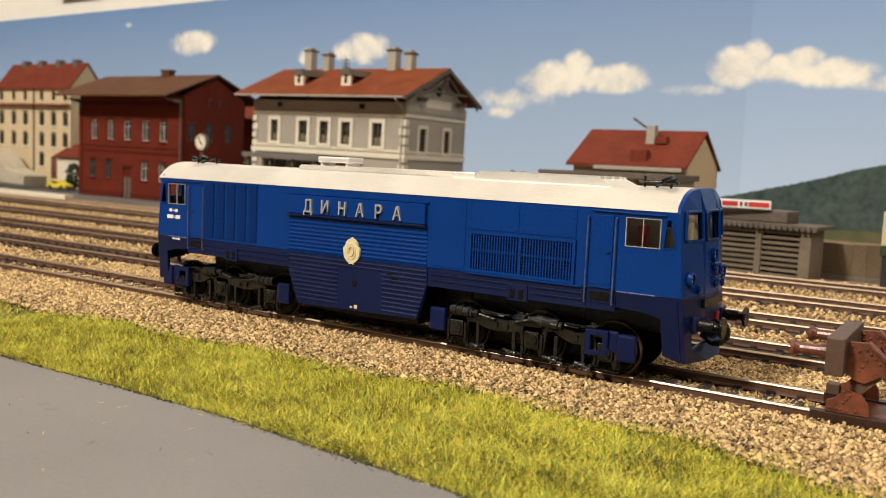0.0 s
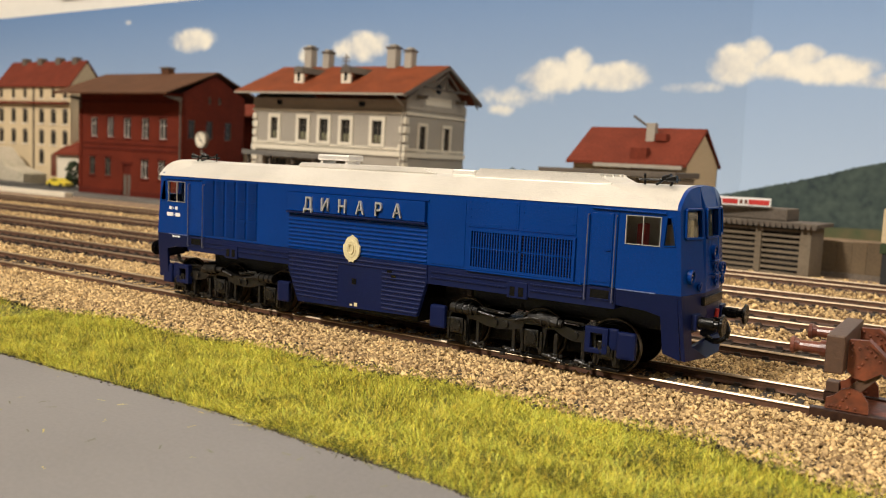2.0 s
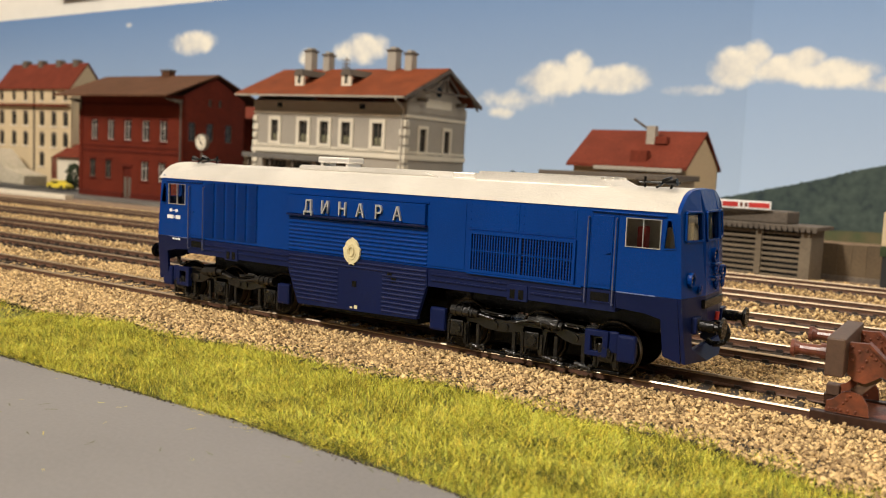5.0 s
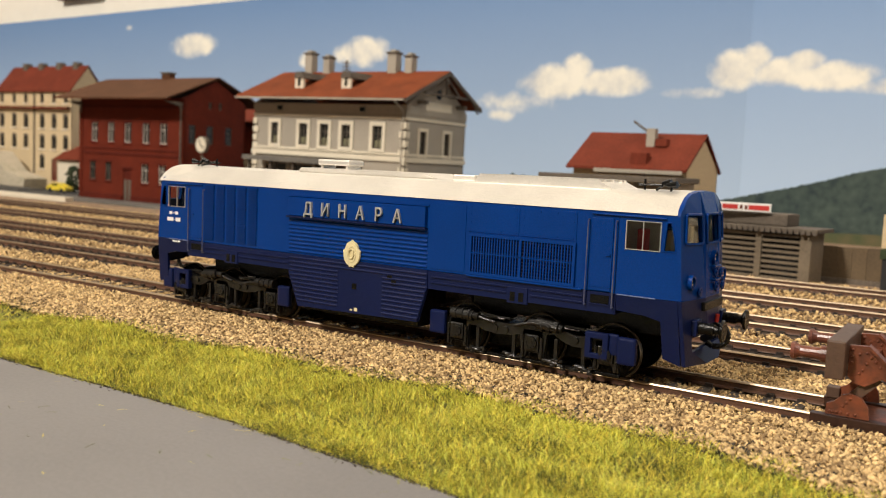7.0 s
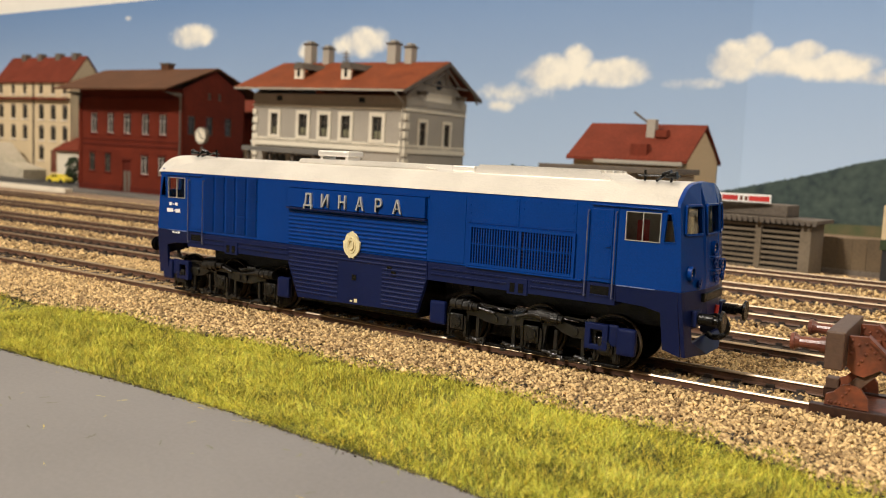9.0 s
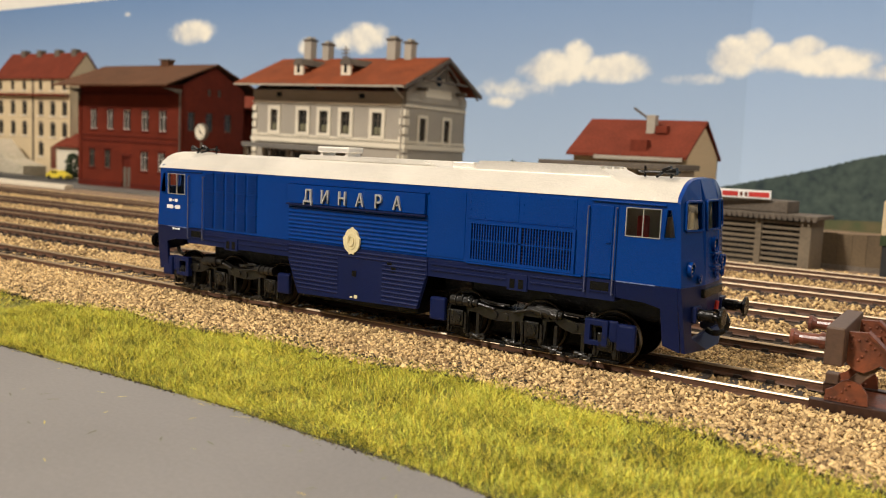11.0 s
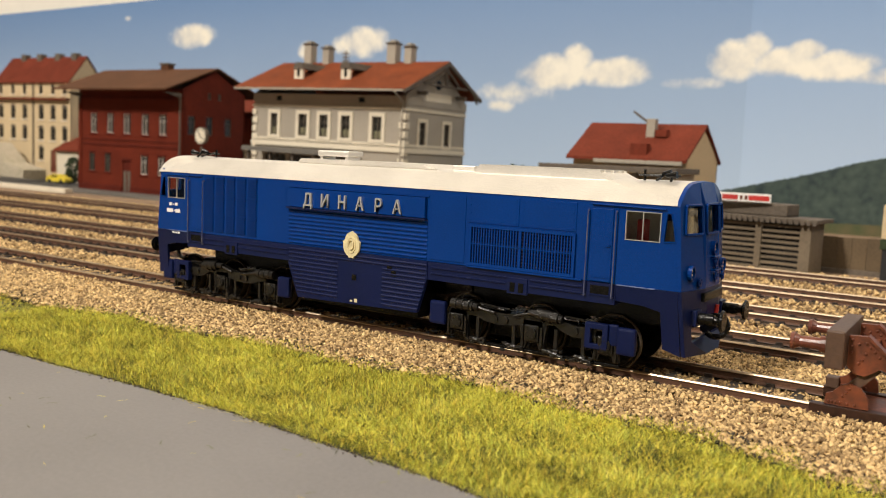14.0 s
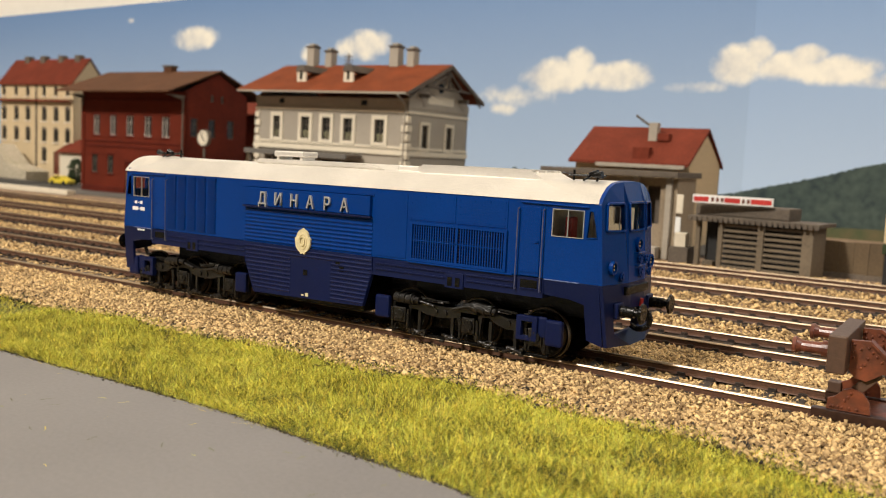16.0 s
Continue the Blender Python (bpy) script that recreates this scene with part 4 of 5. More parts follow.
FRAME_WOOD = material("brown_frame_wood", (0.14, 0.065, 0.035), 0.5, 0, 300, 0.2, 30, 0.2)
# red brick station annexe
red = thing("brick_house", -834, 355, -3.2, "two-storey red brick railway house with brown roof", "house", ry=0.5)
RW, RD, RH = 165, 80, 107
up = [(19.9, 30.6), (47.8, 58.2), (74.8, 86.0), (103.7, 114.6), (130.6, 141.6)]
lo = [(17.2, 27.0), (43.9, 53.4), (102.6, 113.8), (129.4, 140.0)]
holes = [(a, b, 62, 82) for a, b in up] + [(a, b, 22, 40.5) for a, b in lo] + [(73.5, 86.5, 0.5, 34)]
sides = [(6.7, 15.0, 64, 82), (29.0, 37.5, 64, 82), (53.5, 62.0, 64, 82), (31.0, 35.0, 99, 106), (44.0, 48.0, 99, 106)]
four_walls(red, RW, RD, RH, 21, holes, sides, BRICK)
# Added black block for the unlit rooms behind the windows.
part("backing", boxed(4, RW - 4, 6, RD - 6, 0, RH - 3), RUBBER_AND_SHADE, red)
WHITE_FRAME = material("pale_window_bars", (0.55, 0.50, 0.44), 0.6, 0, 600, 0.1, 60, 0.1)
for a, b in up:
    window_set(red, a, 62, b - a, 20, 0, WHITE_FRAME)
    part("window_arch", boxed(a - 1.2, b + 1.2, -0.7, 0.3, 82.3, 84.6, bevel=0.3), BRICK_TRIM, red)
    part("window_sill", boxed(a - 1.0, b + 1.0, -1.2, 0.3, 60.2, 61.6, bevel=0.2), BRICK_TRIM, red)
for a, b in lo:
    window_set(red, a, 22, b - a, 18.5, 0, WHITE_FRAME if a > 90 else DARK_TRIM)
    part("window_arch", boxed(a - 1.2, b + 1.2, -0.7, 0.3, 40.8, 43.0, bevel=0.3), BRICK_TRIM, red)
    part("window_sill", boxed(a - 1.0, b + 1.0, -1.2, 0.3, 20.2, 21.6, bevel=0.2), BRICK_TRIM, red)
door = part("door", boxed(73.7, 86.3, 0.8, 1.9, 0.5, 33.8), BRICK_TRIM, red, "dark brown red double door")
for k in (0, 6.4):
    part("door_panel", boxed(74.6 + k, 79.2 + k, 0.4, 0.9, 3, 24, bevel=0.2), DARK_TRIM, door)
part("door_arch", boxed(72, 88, -0.8, 0.3, 34.4, 37.4, bevel=0.4), BRICK_TRIM, red)
for a, b, z0, z1 in sides:
    window_set(red, a, z0, b - a, z1 - z0, RW, DARK_TRIM, face="x", cross=z0 < 90)
for z0, z1, out in ((49, 51.5, 0.8), (54.5, 56, 0.8), (97, 100, 1.0), (0, 8, 1.2)):
    spans = [(0, 73), (87, RW)] if z0 == 0 else [(-0.4, RW + 0.4)]
    for a, b in spans:
        part("brick_band", boxed(a, b, -out, -0.02, z0, z1, bevel=0.2), BRICK_TRIM, red)
for x in (0, RW - 4):
    part("corner_pier", boxed(x - 0.5, x + 4.5, -1.1, -0.03, 8, 97, bevel=0.2), BRICK, red)
for x in (3.0, RW - 2.0):
    bm = bmesh.new()
    prism(bm, [(-22, RH - 4), (-0.2, RH - 4), (-0.2, RH - 16), (-1.4, RH - 16), (-2.4, RH - 8)], "x", x - 1, x + 1)
    part("eave_bracket", bm, DARK_TRIM, red)
gable_roof(RW, RD, 106.0, 131.0, 24, 24, 12, 4.5, 1.6, BROWN_ROOF, red, "brown card roof")
part("ridge_vent", boxed(86, 98, 36, 44, 127, 135, bevel=0.5), BROWN_ROOF, red)
part("vent_cap", boxed(85, 99, 35, 45, 135.2, 137, bevel=0.4), DARK_TRIM, red)
bm = bmesh.new()
tube(bm, (RW - 1.5, -2.0, 0), (RW - 1.5, -2.0, 100), 0.9, 8)
part("downpipe", bm, DARK_TRIM, red)

# grey station house
sta = thing("station_house", -568, 350, -3.2, "grey plastered station house with orange tiled roof", "house", ry=1.0)
GW, GD, GH = 167, 89, 101
ups = [(21.3, 29.5), (54.2, 63.8), (78.1, 87.3), (101.7, 111.2), (134.5, 144.3)]
sd = [(19.6, 28.6), (55.6, 64.4)]
four_walls(sta, GW, GD, GH, 29, [(a, b, 65.5, 84) for a, b in ups] + [(15, 40, 2, 49), (44, 70, 2, 49), (74, 100, 2, 49), (104, 121, 2, 49)], [(a, b, 63, 81.5) for a, b in sd], PLASTER)
# Black filling in place of the shade behind the station's openings.
part("backing", boxed(4, GW - 4, 6, GD - 6, 0, GH - 3), RUBBER_AND_SHADE, sta)
for a, b in ups:
    window_set(sta, a, 65.5, b - a, 18.5, 0, DARK_TRIM)
    part("window_surround", frame_bars(a, b, 65.5, 84, 3.2, -1.0, 0.25), STUCCO, sta, "cream window surround")
    part("curtain", boxed(a + 1.2, b - 1.2, 1.45, 1.55, 66.5, 72.5), GREEN_CURTAIN, sta, "dim beige green curtain")
# Dark glazed doors put in for the shade under the canopy.
for a, b in ((15, 40), (44, 70), (74, 100), (104, 121)):
    d = part("canopy_shade_door", frame_bars(a + 1, b - 1, 3, 48, 1.0, 1.2, 2.0, splits=[(a + b) / 2]), DARK_TRIM, sta, "dark glazed door standing in for the shade under the canopy")
    part("pane", boxed(a + 0.6, b - 0.6, 2.05, 2.15, 3, 48), GLASS, d)
for a, b in sd:
    window_set(sta, a, 63, b - a, 18.5, GW, DARK_TRIM, face="x")
    bm = moved(frame_bars(a, b, 63, 81.5, 2.6, -0.8, 0.25), Matrix(((0, -1, 0, GW), (1, 0, 0, 0), (0, 0, 1, 0), (0, 0, 0, 1))))
    part("window_surround", bm, STUCCO, sta)
for z0, z1, out, m in ((56, 60, 1.6, STUCCO), (61, 63, 1.0, STUCCO), (89.5, 91.5, 1.0, STUCCO), (94, 101, 0.7, PLASTER)):
    part("cornice", boxed(-out, GW + out, -out, -0.02, z0, z1, bevel=0.2), m, sta)
    part("cornice", boxed(GW + 0.02, GW + out, 0, GD, z0, z1, bevel=0.2), m, sta)
for i in range(12):
    z = 3 + i * 7.2
    for x0, x1 in ((-0.9, 5.5), (GW - 5.5, GW + 0.9)):
        w = 1.6 * (i % 2)
        part("quoin", boxed(x0 + (w if x1 > 100 else 0), x1 - (w if x1 < 100 else 0), -1.2, -0.03, z, z + 5.2, bevel=0.4), STUCCO, sta, "cream corner quoin")
    part("quoin", boxed(GW + 0.03, GW + 1.0, 0.2, 5.0 - 1.4 * (i % 2), z, z + 5.2, bevel=0.4), STUCCO, sta)
for x in (31, 123):
    part("vent_slot", boxed(x - 3, x + 3, -0.9, -0.75, 95, 99), BLACK, sta)
gable_roof(GW, GD, 105.5, 132.5, 16, 9, 9, 10, 1.8, TILE_ROOF, sta, "orange red tiled roof")
for a, b, z0 in ((-16, GD / 2, 105.5), (GD + 9, GD / 2, 105.5)):
    bm = bmesh.new()
    prism(bm, [(a, z0 - 0.2), (b, 131.6), (b, 128.4), (a, z0 - 3.2)], "x", GW + 8.6, GW + 10.6)
    part("barge_board", bm, DARK_TRIM, sta)
bm = bmesh.new()
for (y0, z0), (y1, z1) in (((12, 112), (GD - 12, 112)), ((GD / 2, 112), (GD / 2, 131)), ((24, 112), (GD / 2, 126)), ((GD - 24, 112), (GD / 2, 126)), ((-11, 101), (2, 109)), ((GD + 6, 101), (GD - 2, 109))):
    tube(bm, (GW + 8, y0, z0), (GW + 8, y1, z1), 1.0, 6)
part("gable_truss", bm, DARK_TRIM, sta, "dark timber truss in the gable")
bm = bmesh.new()
tube(bm, (GW - 0.2, GD / 2, 113), (GW + 0.6, GD / 2, 113), 4.0, 16)
part("gable_vent", bm, BLACK, sta)
for i in range(2):
    part("purlin_end", boxed(GW, GW + 9, 14 + 58 * i, 17 + 58 * i, 103, 106), DARK_TRIM, sta)
part("eave_gutter", boxed(-8, GW + 9, -17.6, -16.1, 103.2, 104.8, bevel=0.4), PLASTER, sta, "pale gutter along the eaves")
bm = bmesh.new()
tube(bm, (GW + 1.0, -16.8, 102.5), (GW - 2.0, -1.6, 96), 0.8, 8)
tube(bm, (GW - 2.0, -1.6, 96), (GW - 2.0, -1.6, 2), 0.8, 8)
part("downpipe", bm, PLASTER, sta)
part("gable_panel", boxed(GW + 0.05, GW + 0.9, 26, 64, 99, 106, bevel=0.2), STUCCO, sta, "pale panel in the gable")
part("canopy_roof", boxed(10, 124, -22, -1.8, 52, 54.2, bevel=0.3), DARK_TRIM, sta, "grey platform canopy")
part("canopy_edge", boxed(9.5, 124.5, -23, -22.1, 50.5, 54.6), GREY, sta)
for i in range(5):
    x = 13 + i * 26
    part("canopy_post", boxed(x, x + 2.2, -20, -17.8, 0, 52), DARK_TRIM, sta)
for cx, zt, r in ((24.5, 151.0, 4.2), (46.0, 147.0, 3.6), (119.5, 150.0, 4.6), (137.0, 147.0, 3.6)):
    ch = part("chimney", boxed(cx - r, cx + r, 40, 48, 122, zt - 3, bevel=0.3), PLASTER, sta, "grey plastered chimney")
    part("chimney_cap", boxed(cx - r - 0.8, cx + r + 0.8, 39, 49, zt - 3.1, zt - 1.4, bevel=0.3), DARK_TRIM, ch)
    part("chimney_pot", boxed(cx - r * 0.6, cx + r * 0.6, 41, 48, zt - 1.5, zt + 0.6, bevel=0.3), PLASTER, ch)
bm = bmesh.new()
tube(bm, (66.6, 44, 130), (66.6, 44, 143), 0.7, 6)
for z in (134, 137, 140):
    tube(bm, (62.5, 44, z), (70.6, 44, z), 0.6, 6)
part("aerial", bm, DARK_TRIM, sta)
for cx in (49, 101.5):
    bm = bmesh.new()
    prism(bm, [(cx - 5, 112), (cx + 5, 112), (cx + 5, 123), (cx + 3, 127), (cx - 3, 127), (cx - 5, 123)], "y", 3, 5)
    dm = part("dormer", bm, STUCCO, sta, "small cream dormer")
    bm = bmesh.new()
    prism(bm, [(cx - 6, 122.5), (cx - 3.4, 128), (cx + 3.4, 128), (cx + 6, 122.5)], "y", 2, 34)
    part("dormer_roof", bm, DARK_TRIM, dm)
    part("dormer_vent", boxed(cx - 1.3, cx + 1.3, 2.5, 3.1, 116.0, 122.5, bevel=0.2), BLACK, dm)

# low brown house with red roof behind the shed
hou = thing("small_house", -248, 338, -3.2, "beige house with red tiled roof and chimneys", "house", ry=0.3)
four_walls(hou, 78, 70, 57, 19, [], [], CREAM_WALL)
gable_roof(78, 70, 56, 80.5, 5, 3, 3.5, 1.5, 1.8, RED_TILE, hou, "red tiled roof")
part("roof_gutter", boxed(17, 77, -6.2, -4.6, 52.5, 55.0, bevel=0.3), PLASTER, hou)
part("chimney", boxed(43, 49, 19, 25, 66, 83, bevel=0.3), PLASTER, hou, "grey chimney")
part("brick_chimney", boxed(40.5, 51.5, -1, 6, 52, 66, bevel=0.3), RED_TILE, hou, "short brick chimney")
bm = bmesh.new()
tube(bm, (46, 26, 78), (31, 26, 88), 0.8, 6)
part("roof_pipe", bm, DARK_TRIM, hou)
part("roof_hatch", boxed(50, 58, 17, 23, 71, 76, bevel=0.3), RED_TILE, hou)

# flat-roofed shelter before it
hut = thing("platform_hut", -238, 284, -3.2, "grey brown platform hut with flat dark roof", "hut")
part("hut_wall", wall_sheet(bmesh.new(), 78, 47, 2, [(16, 27, 4, 40), (42, 50, 18, 40), (62, 70, 20, 42)]), HUT_WALL, hut)
part("side_wall", boxed(78.02, 80, 0, 34, 0, 47), HUT_WALL, hut)
part("crate", boxed(84.5, 91, -14, -7.2, 9.05, 17, bevel=0.5), STUCCO, hut, "pale yellow crate on the plinth")
part("backing", boxed(2, 77, 8, 34, 0, 46), DARK_TRIM, hut)
part("flat_roof", boxed(-5, 82, -8, 38, 47.2, 50.6, bevel=0.5), DARK_TRIM, hut, "flat dark roof slab")
for a in (54, 74):
    part("hut_post", boxed(a, a + 3.4, -3.2, -0.05, 0, 47, bevel=0.3), PLASTER, hut)
part("hut_bench", boxed(40, 72, -9, -1, 0, 7, bevel=0.4), PLASTER, hut)
part("panel", boxed(48, 57, -0.8, -0.03, 8, 44, bevel=0.2), BUFFER, hut, "pinkish door leaf")
part("notice", boxed(80.05, 83.0, -0.6, 0.6, 16, 25), WHITE, hut, "white notice sheet")
part("notice", boxed(80.05, 84.0, -1.0, 0.2, 27, 38, bevel=0.5), STUCCO, hut, "white notice sheet")
part("plinth", boxed(82, 93, -15, -0.1, 0, 9, bevel=0.4), DARK_TRIM, hut)

# slatted shed with red and white sign
shed = thing("slatted_shed", -127, 262, -3.6, "weathered grey slatted shed with dark roof", "shed", rz=-8)
for x0, x1 in ((0, 2.6), (21.4, 24.6), (44.0, 49.5)):
    part("post", boxed(x0, x1, -0.8, 1.8, 0, 26.5, bevel=0.2), SHED_WOOD, shed)
for i in range(9):
    z = 1.5 + i * 2.75
    for x0, x1 in ((2.7, 21.3), (24.7, 43.9)):
        part("slat", boxed(x0, x1, -0.2, 0.9, z, z + 1.35), SHED_WOOD, shed)
# Black sheet at the back, in place of the shade inside the shed.
part("backing", boxed(-13, 49, 18, 19.5, 0, 26), RUBBER_AND_SHADE, shed)
part("side_wall", boxed(48.0, 49.4, 1.9, 19, 0, 26.4), SHED_WOOD, shed)
part("open_bay_post", boxed(-13, -10.5, 0, 2.5, 0, 26.5), SHED_WOOD, shed)
part("roof", boxed(-16, 53, -3.5, 22, 26.6, 28.6, bevel=0.3), DARK_TRIM, shed, "dark boarded roof")
part("roof_upper", boxed(-15, 36, 2.0, 20, 28.65, 35.0, bevel=0.9), DARK_TRIM, shed, "raised dark roof boarding")
for i in range(24):
    part("roof_edge", boxed(-16 + i * 2.9, -14.0 + i * 2.9, -4.2, -3.52, 25.6, 28.2, bevel=0.2), DARK_TRIM, shed)
# Black block stands in for the shade in the bay and behind slats.
part("shade_block", boxed(-10.2, 47.5, 8, 17.5, 0, 26.2), RUBBER_AND_SHADE, shed, "black block standing in for the shade inside the shed")
part("shed_seat", boxed(-9, -3, 2, 7.8, 0, 4, bevel=0.5), SHED_WOOD, shed)
sign = thing("sign_board", -133, 250, 23.4, "white sign board with red lettering bars on shed roof", "sign")
part("board", boxed(-8, 33.5, 8, 9.5, 8.5, 12.8, bevel=0.1), WHITE, sign)
for a, b in ((-7.3, 0.5), (9.0, 17.0), (22.5, 32.8)):
    part("lettering_bar", boxed(a, b, 7.8, 7.96, 9.3, 11.8), RED, sign)
for a in (2, 4.5, 7, 18, 20.5):
    part("lettering_bar", boxed(a, a + 1.4, 7.8, 7.96, 9.5, 11.6), BUFFER, sign)
for a in (-4, 27):
    part("bracket", boxed(a, a + 1.2, 9.6, 10.6, 8.0, 12), DARK_TRIM, sign)

# board wall at the yard's edge, and a lit signal case beside it
fence = thing("board_wall", -84, 285, -3.6, "brown boarded yard wall", "wall", kind="structure")
for i in range(30):
    part("board", boxed(i * 7.0, i * 7.0 + 6.9, 0, 1.2, 0, 19.0 + random.uniform(-0.4, 0.4), bevel=0.1), WALL_WOOD, fence)
part("backing", boxed(0, 210, 1.3, 1.9, 0, 18), DARK_TRIM, fence)
part("wall_foot", boxed(0, 210, -2.0, -0.05, 0, 2.6), DARK_TRIM, fence)
case = thing("signal_case", -45.5, 248, -3.2, "cream topped signal case on dark post", "signal")
part("post", boxed(0.3, 3.6, 0, 3, 0, 17), RUBBER_AND_SHADE, case)
part("lower_box", boxed(-0.9, 5, -0.6, 3.6, 16.8, 21.6, bevel=0.3), DARK_GREEN, case)
part("upper_box", boxed(-0.7, 4.8, -0.4, 3.4, 21.8, 38, bevel=0.4), CREAM_WALL, case)

# cream tenement and its neighbours
ten = thing("tenement_house", -1145, 440, -3.2, "cream four-storey tenement with red tiled roof", "house", ry=0.6)
TW = 164
cols = [(3, 14), (32, 43), (59, 70), (96, 107), (122, 133), (147, 158)]
tz = [(52.5, 67.5), (79, 94)]
holes = [(a, b, z0, z1) for a, b in cols for z0, z1 in tz] + [(a + 1, b - 2, 111, 121) for a, b in cols] + [(96, 107, 27, 42), (122, 135, 12, 40)]
four_walls(ten, TW, 46, 127, 30, holes, [], CREAM_WALL)
# Black core added so the tenement's inside reads as unlit.
part("backing", boxed(4, TW - 4, 6, 40, 0, 120), RUBBER_AND_SHADE, ten)
for a, b, z0, z1 in holes[:-1]:
    window_set(ten, a, z0, b - a, z1 - z0, 0, DARK_TRIM, cross=False)
for a, b, z0, z1 in holes[:-1]:
    bm = bmesh.new()
    r, cx = (b - a) / 2, (a + b) / 2
    prism(bm, [(cx + r * math.cos(k * math.pi / 8), z1 + 0.7 * r * math.sin(k * math.pi / 8)) for k in range(9)], "y", -0.4, -0.02)
    part("window_head", bm, DARK_TRIM, ten, "dark arched window head")
    part("window_sill", boxed(a - 1.5, b + 1.5, -1.4, -0.02, z0 - 2.0, z0 - 0.4, bevel=0.2), STUCCO, ten)
part("door", boxed(122.2, 134.8, 0.8, 1.6, 12, 39.8), BUFFER, ten, "brown wooden house door")
part("cornice_roof", boxed(-2, 163, -6, -0.05, 103, 106, bevel=0.4), RED_TILE, ten)
part("downpipe", boxed(84, 86, -1.6, -0.05, 20, 126), DARK_TRIM, ten)
gable_roof(TW, 46, 126, 160, 3, 3, 3, 1.5, 1.6, RED_TILE, ten, "red tiled roof")
for x in (30, 66, 106, 142):
    part("chimney", boxed(x - 5, x + 5, 19, 27, 152, 164, bevel=0.4), DARK_TRIM, ten)
low_house = thing("outbuilding", -985, 425, -3.2, "small white outbuilding with red lean-to roof", "house")
part("wall", boxed(0, 60, 0, 20, 0, 40), STUCCO, low_house)
bm = bmesh.new()
prism(bm, [(-4, 40), (24, 56), (24, 54.5), (-4, 38.5)], "x", -3, 62)
part("roof", bm, RED_TILE, low_house)
bank = thing("ramp_wall", -1180, 395, -3.4, "pale weathered stone slope by the tenement", "wall", kind="structure")
bm = bmesh.new()
prism(bm, [(-260, 0), (170, 0), (172, 14), (130, 22), (95, 46), (-260, 48)], "y", 0, 30)
part("wall_face", bm, ROCK, bank, "pale rough stone slope with moss")
bm = bmesh.new()
prism(bm, [(-260, 0), (220, 0), (220, 3), (-260, 9)], "y", -36, -0.05)
part("verge", bm, ASPHALT, bank)

# yellow car and bush beside the brick house
car = thing("parked_car", -918, 385, -1.4, "small yellow parked car", "car", rz=8)
car.scale = (0.72, 0.72, 0.72)
bm = bmesh.new()
prism(bm, [(-21, 3), (21, 3), (22, 7), (20, 9.5), (9, 10.5), (4, 15), (-10, 15), (-16, 10), (-21.5, 9)], "y", -8, 8)
bmesh.ops.bevel(bm, geom=bm.edges[:], offset=0.8, segments=2, affect="EDGES")
part("body", bm, YELLOW, car)
for x0, x1 in ((-9, -3.5), (-2.5, 4)):
    part("side_window", boxed(x0, x1, -8.2, -7.9, 10.6, 14), GLASS, car)
for x in (-13, 13):
    for y in (-7.5, 7.5):
        bm = bmesh.new()
        tube(bm, (x, y - 1.2, 3.6), (x, y + 1.2, 3.6), 3.6, 16)
        part("wheel", bm, RUBBER_AND_SHADE, car)
bush = thing("bush", -921, 405, -3.2, "dark green round bush", "bush")
bm = bmesh.new()
for i in range(220):
    a, h = random.uniform(0, 6.283), random.uniform(4, 32)
    r = 8.5 * math.sin(min(1, h / 34) * math.pi) ** 0.6 * random.uniform(0.6, 1.05)
    bmesh.ops.create_icosphere(bm, subdivisions=1, radius=random.uniform(1.0, 2.0), matrix=Matrix.Translation((r * math.cos(a), r * math.sin(a), h)))
part("crown", bm, DARK_GREEN, bush)
bm = bmesh.new()
tube(bm, (0, 0, 0), (0, 0, 12), 1.5, 8, 1.0)
part("trunk", bm, DARK_TRIM, bush)

# house between brick house and station, and the dark trees behind
mid_house = thing("yellow_house", -735, 478, -3.2, "yellow house with red brick upper storey and roof", "house")
part("lower_wall", boxed(0, 64, 0, 40, 0, 52), CREAM_WALL, mid_house)
part("upper_wall", boxed(-1, 65, -1, 41, 52.05, 92), BRICK, mid_house)
bm = bmesh.new()
prism(bm, [(-5, 91), (20, 108), (45, 91), (45, 89.5), (20, 106.3), (-5, 89.5)], "x", -4, 68)
part("roof", bm, RED_TILE, mid_house)
tree = thing("tree_clump", -398, 520, -3.2, "dark green low trees behind the station", "tree")
bm = bmesh.new()
for i in range(420):
    x = random.uniform(-46, 52)
    top = 44 - 0.012 * (x - 4) ** 2 + random.uniform(-4, 3)
    bmesh.ops.create_icosphere(bm, subdivisions=1, radius=random.uniform(1.8, 3.4), matrix=Matrix.Translation((x, random.uniform(-8, 8), max(8, top - abs(random.gauss(0, 9))))))
part("crown", bm, DARK_GREEN, tree)
for x in (-26, 2, 30):
    bm = bmesh.new()
    tube(bm, (x, 0, 0), (x + 1, 0, 26), 1.8, 8, 0.9)
    part("trunk", bm, DARK_TRIM, tree)
shelf = thing("wall_frame", -1305, 628, 287, "brown wooden frame hung on the room wall", "frame")
part("frame_bar", boxed(0, 108, 0, 10, 0, 5, bevel=0.6), FRAME_WOOD, shelf)
part("frame_bar", boxed(0, 108, 0, 10, 85, 90, bevel=0.6), FRAME_WOOD, shelf)
part("frame_bar", boxed(0, 5, 0, 10, 5.05, 84.95, bevel=0.6), FRAME_WOOD, shelf)
part("frame_bar", boxed(103, 108, 0, 10, 5.05, 84.95, bevel=0.6), FRAME_WOOD, shelf)
part("panel", boxed(4, 104, 6, 9, 4, 86), BUFFER, shelf)

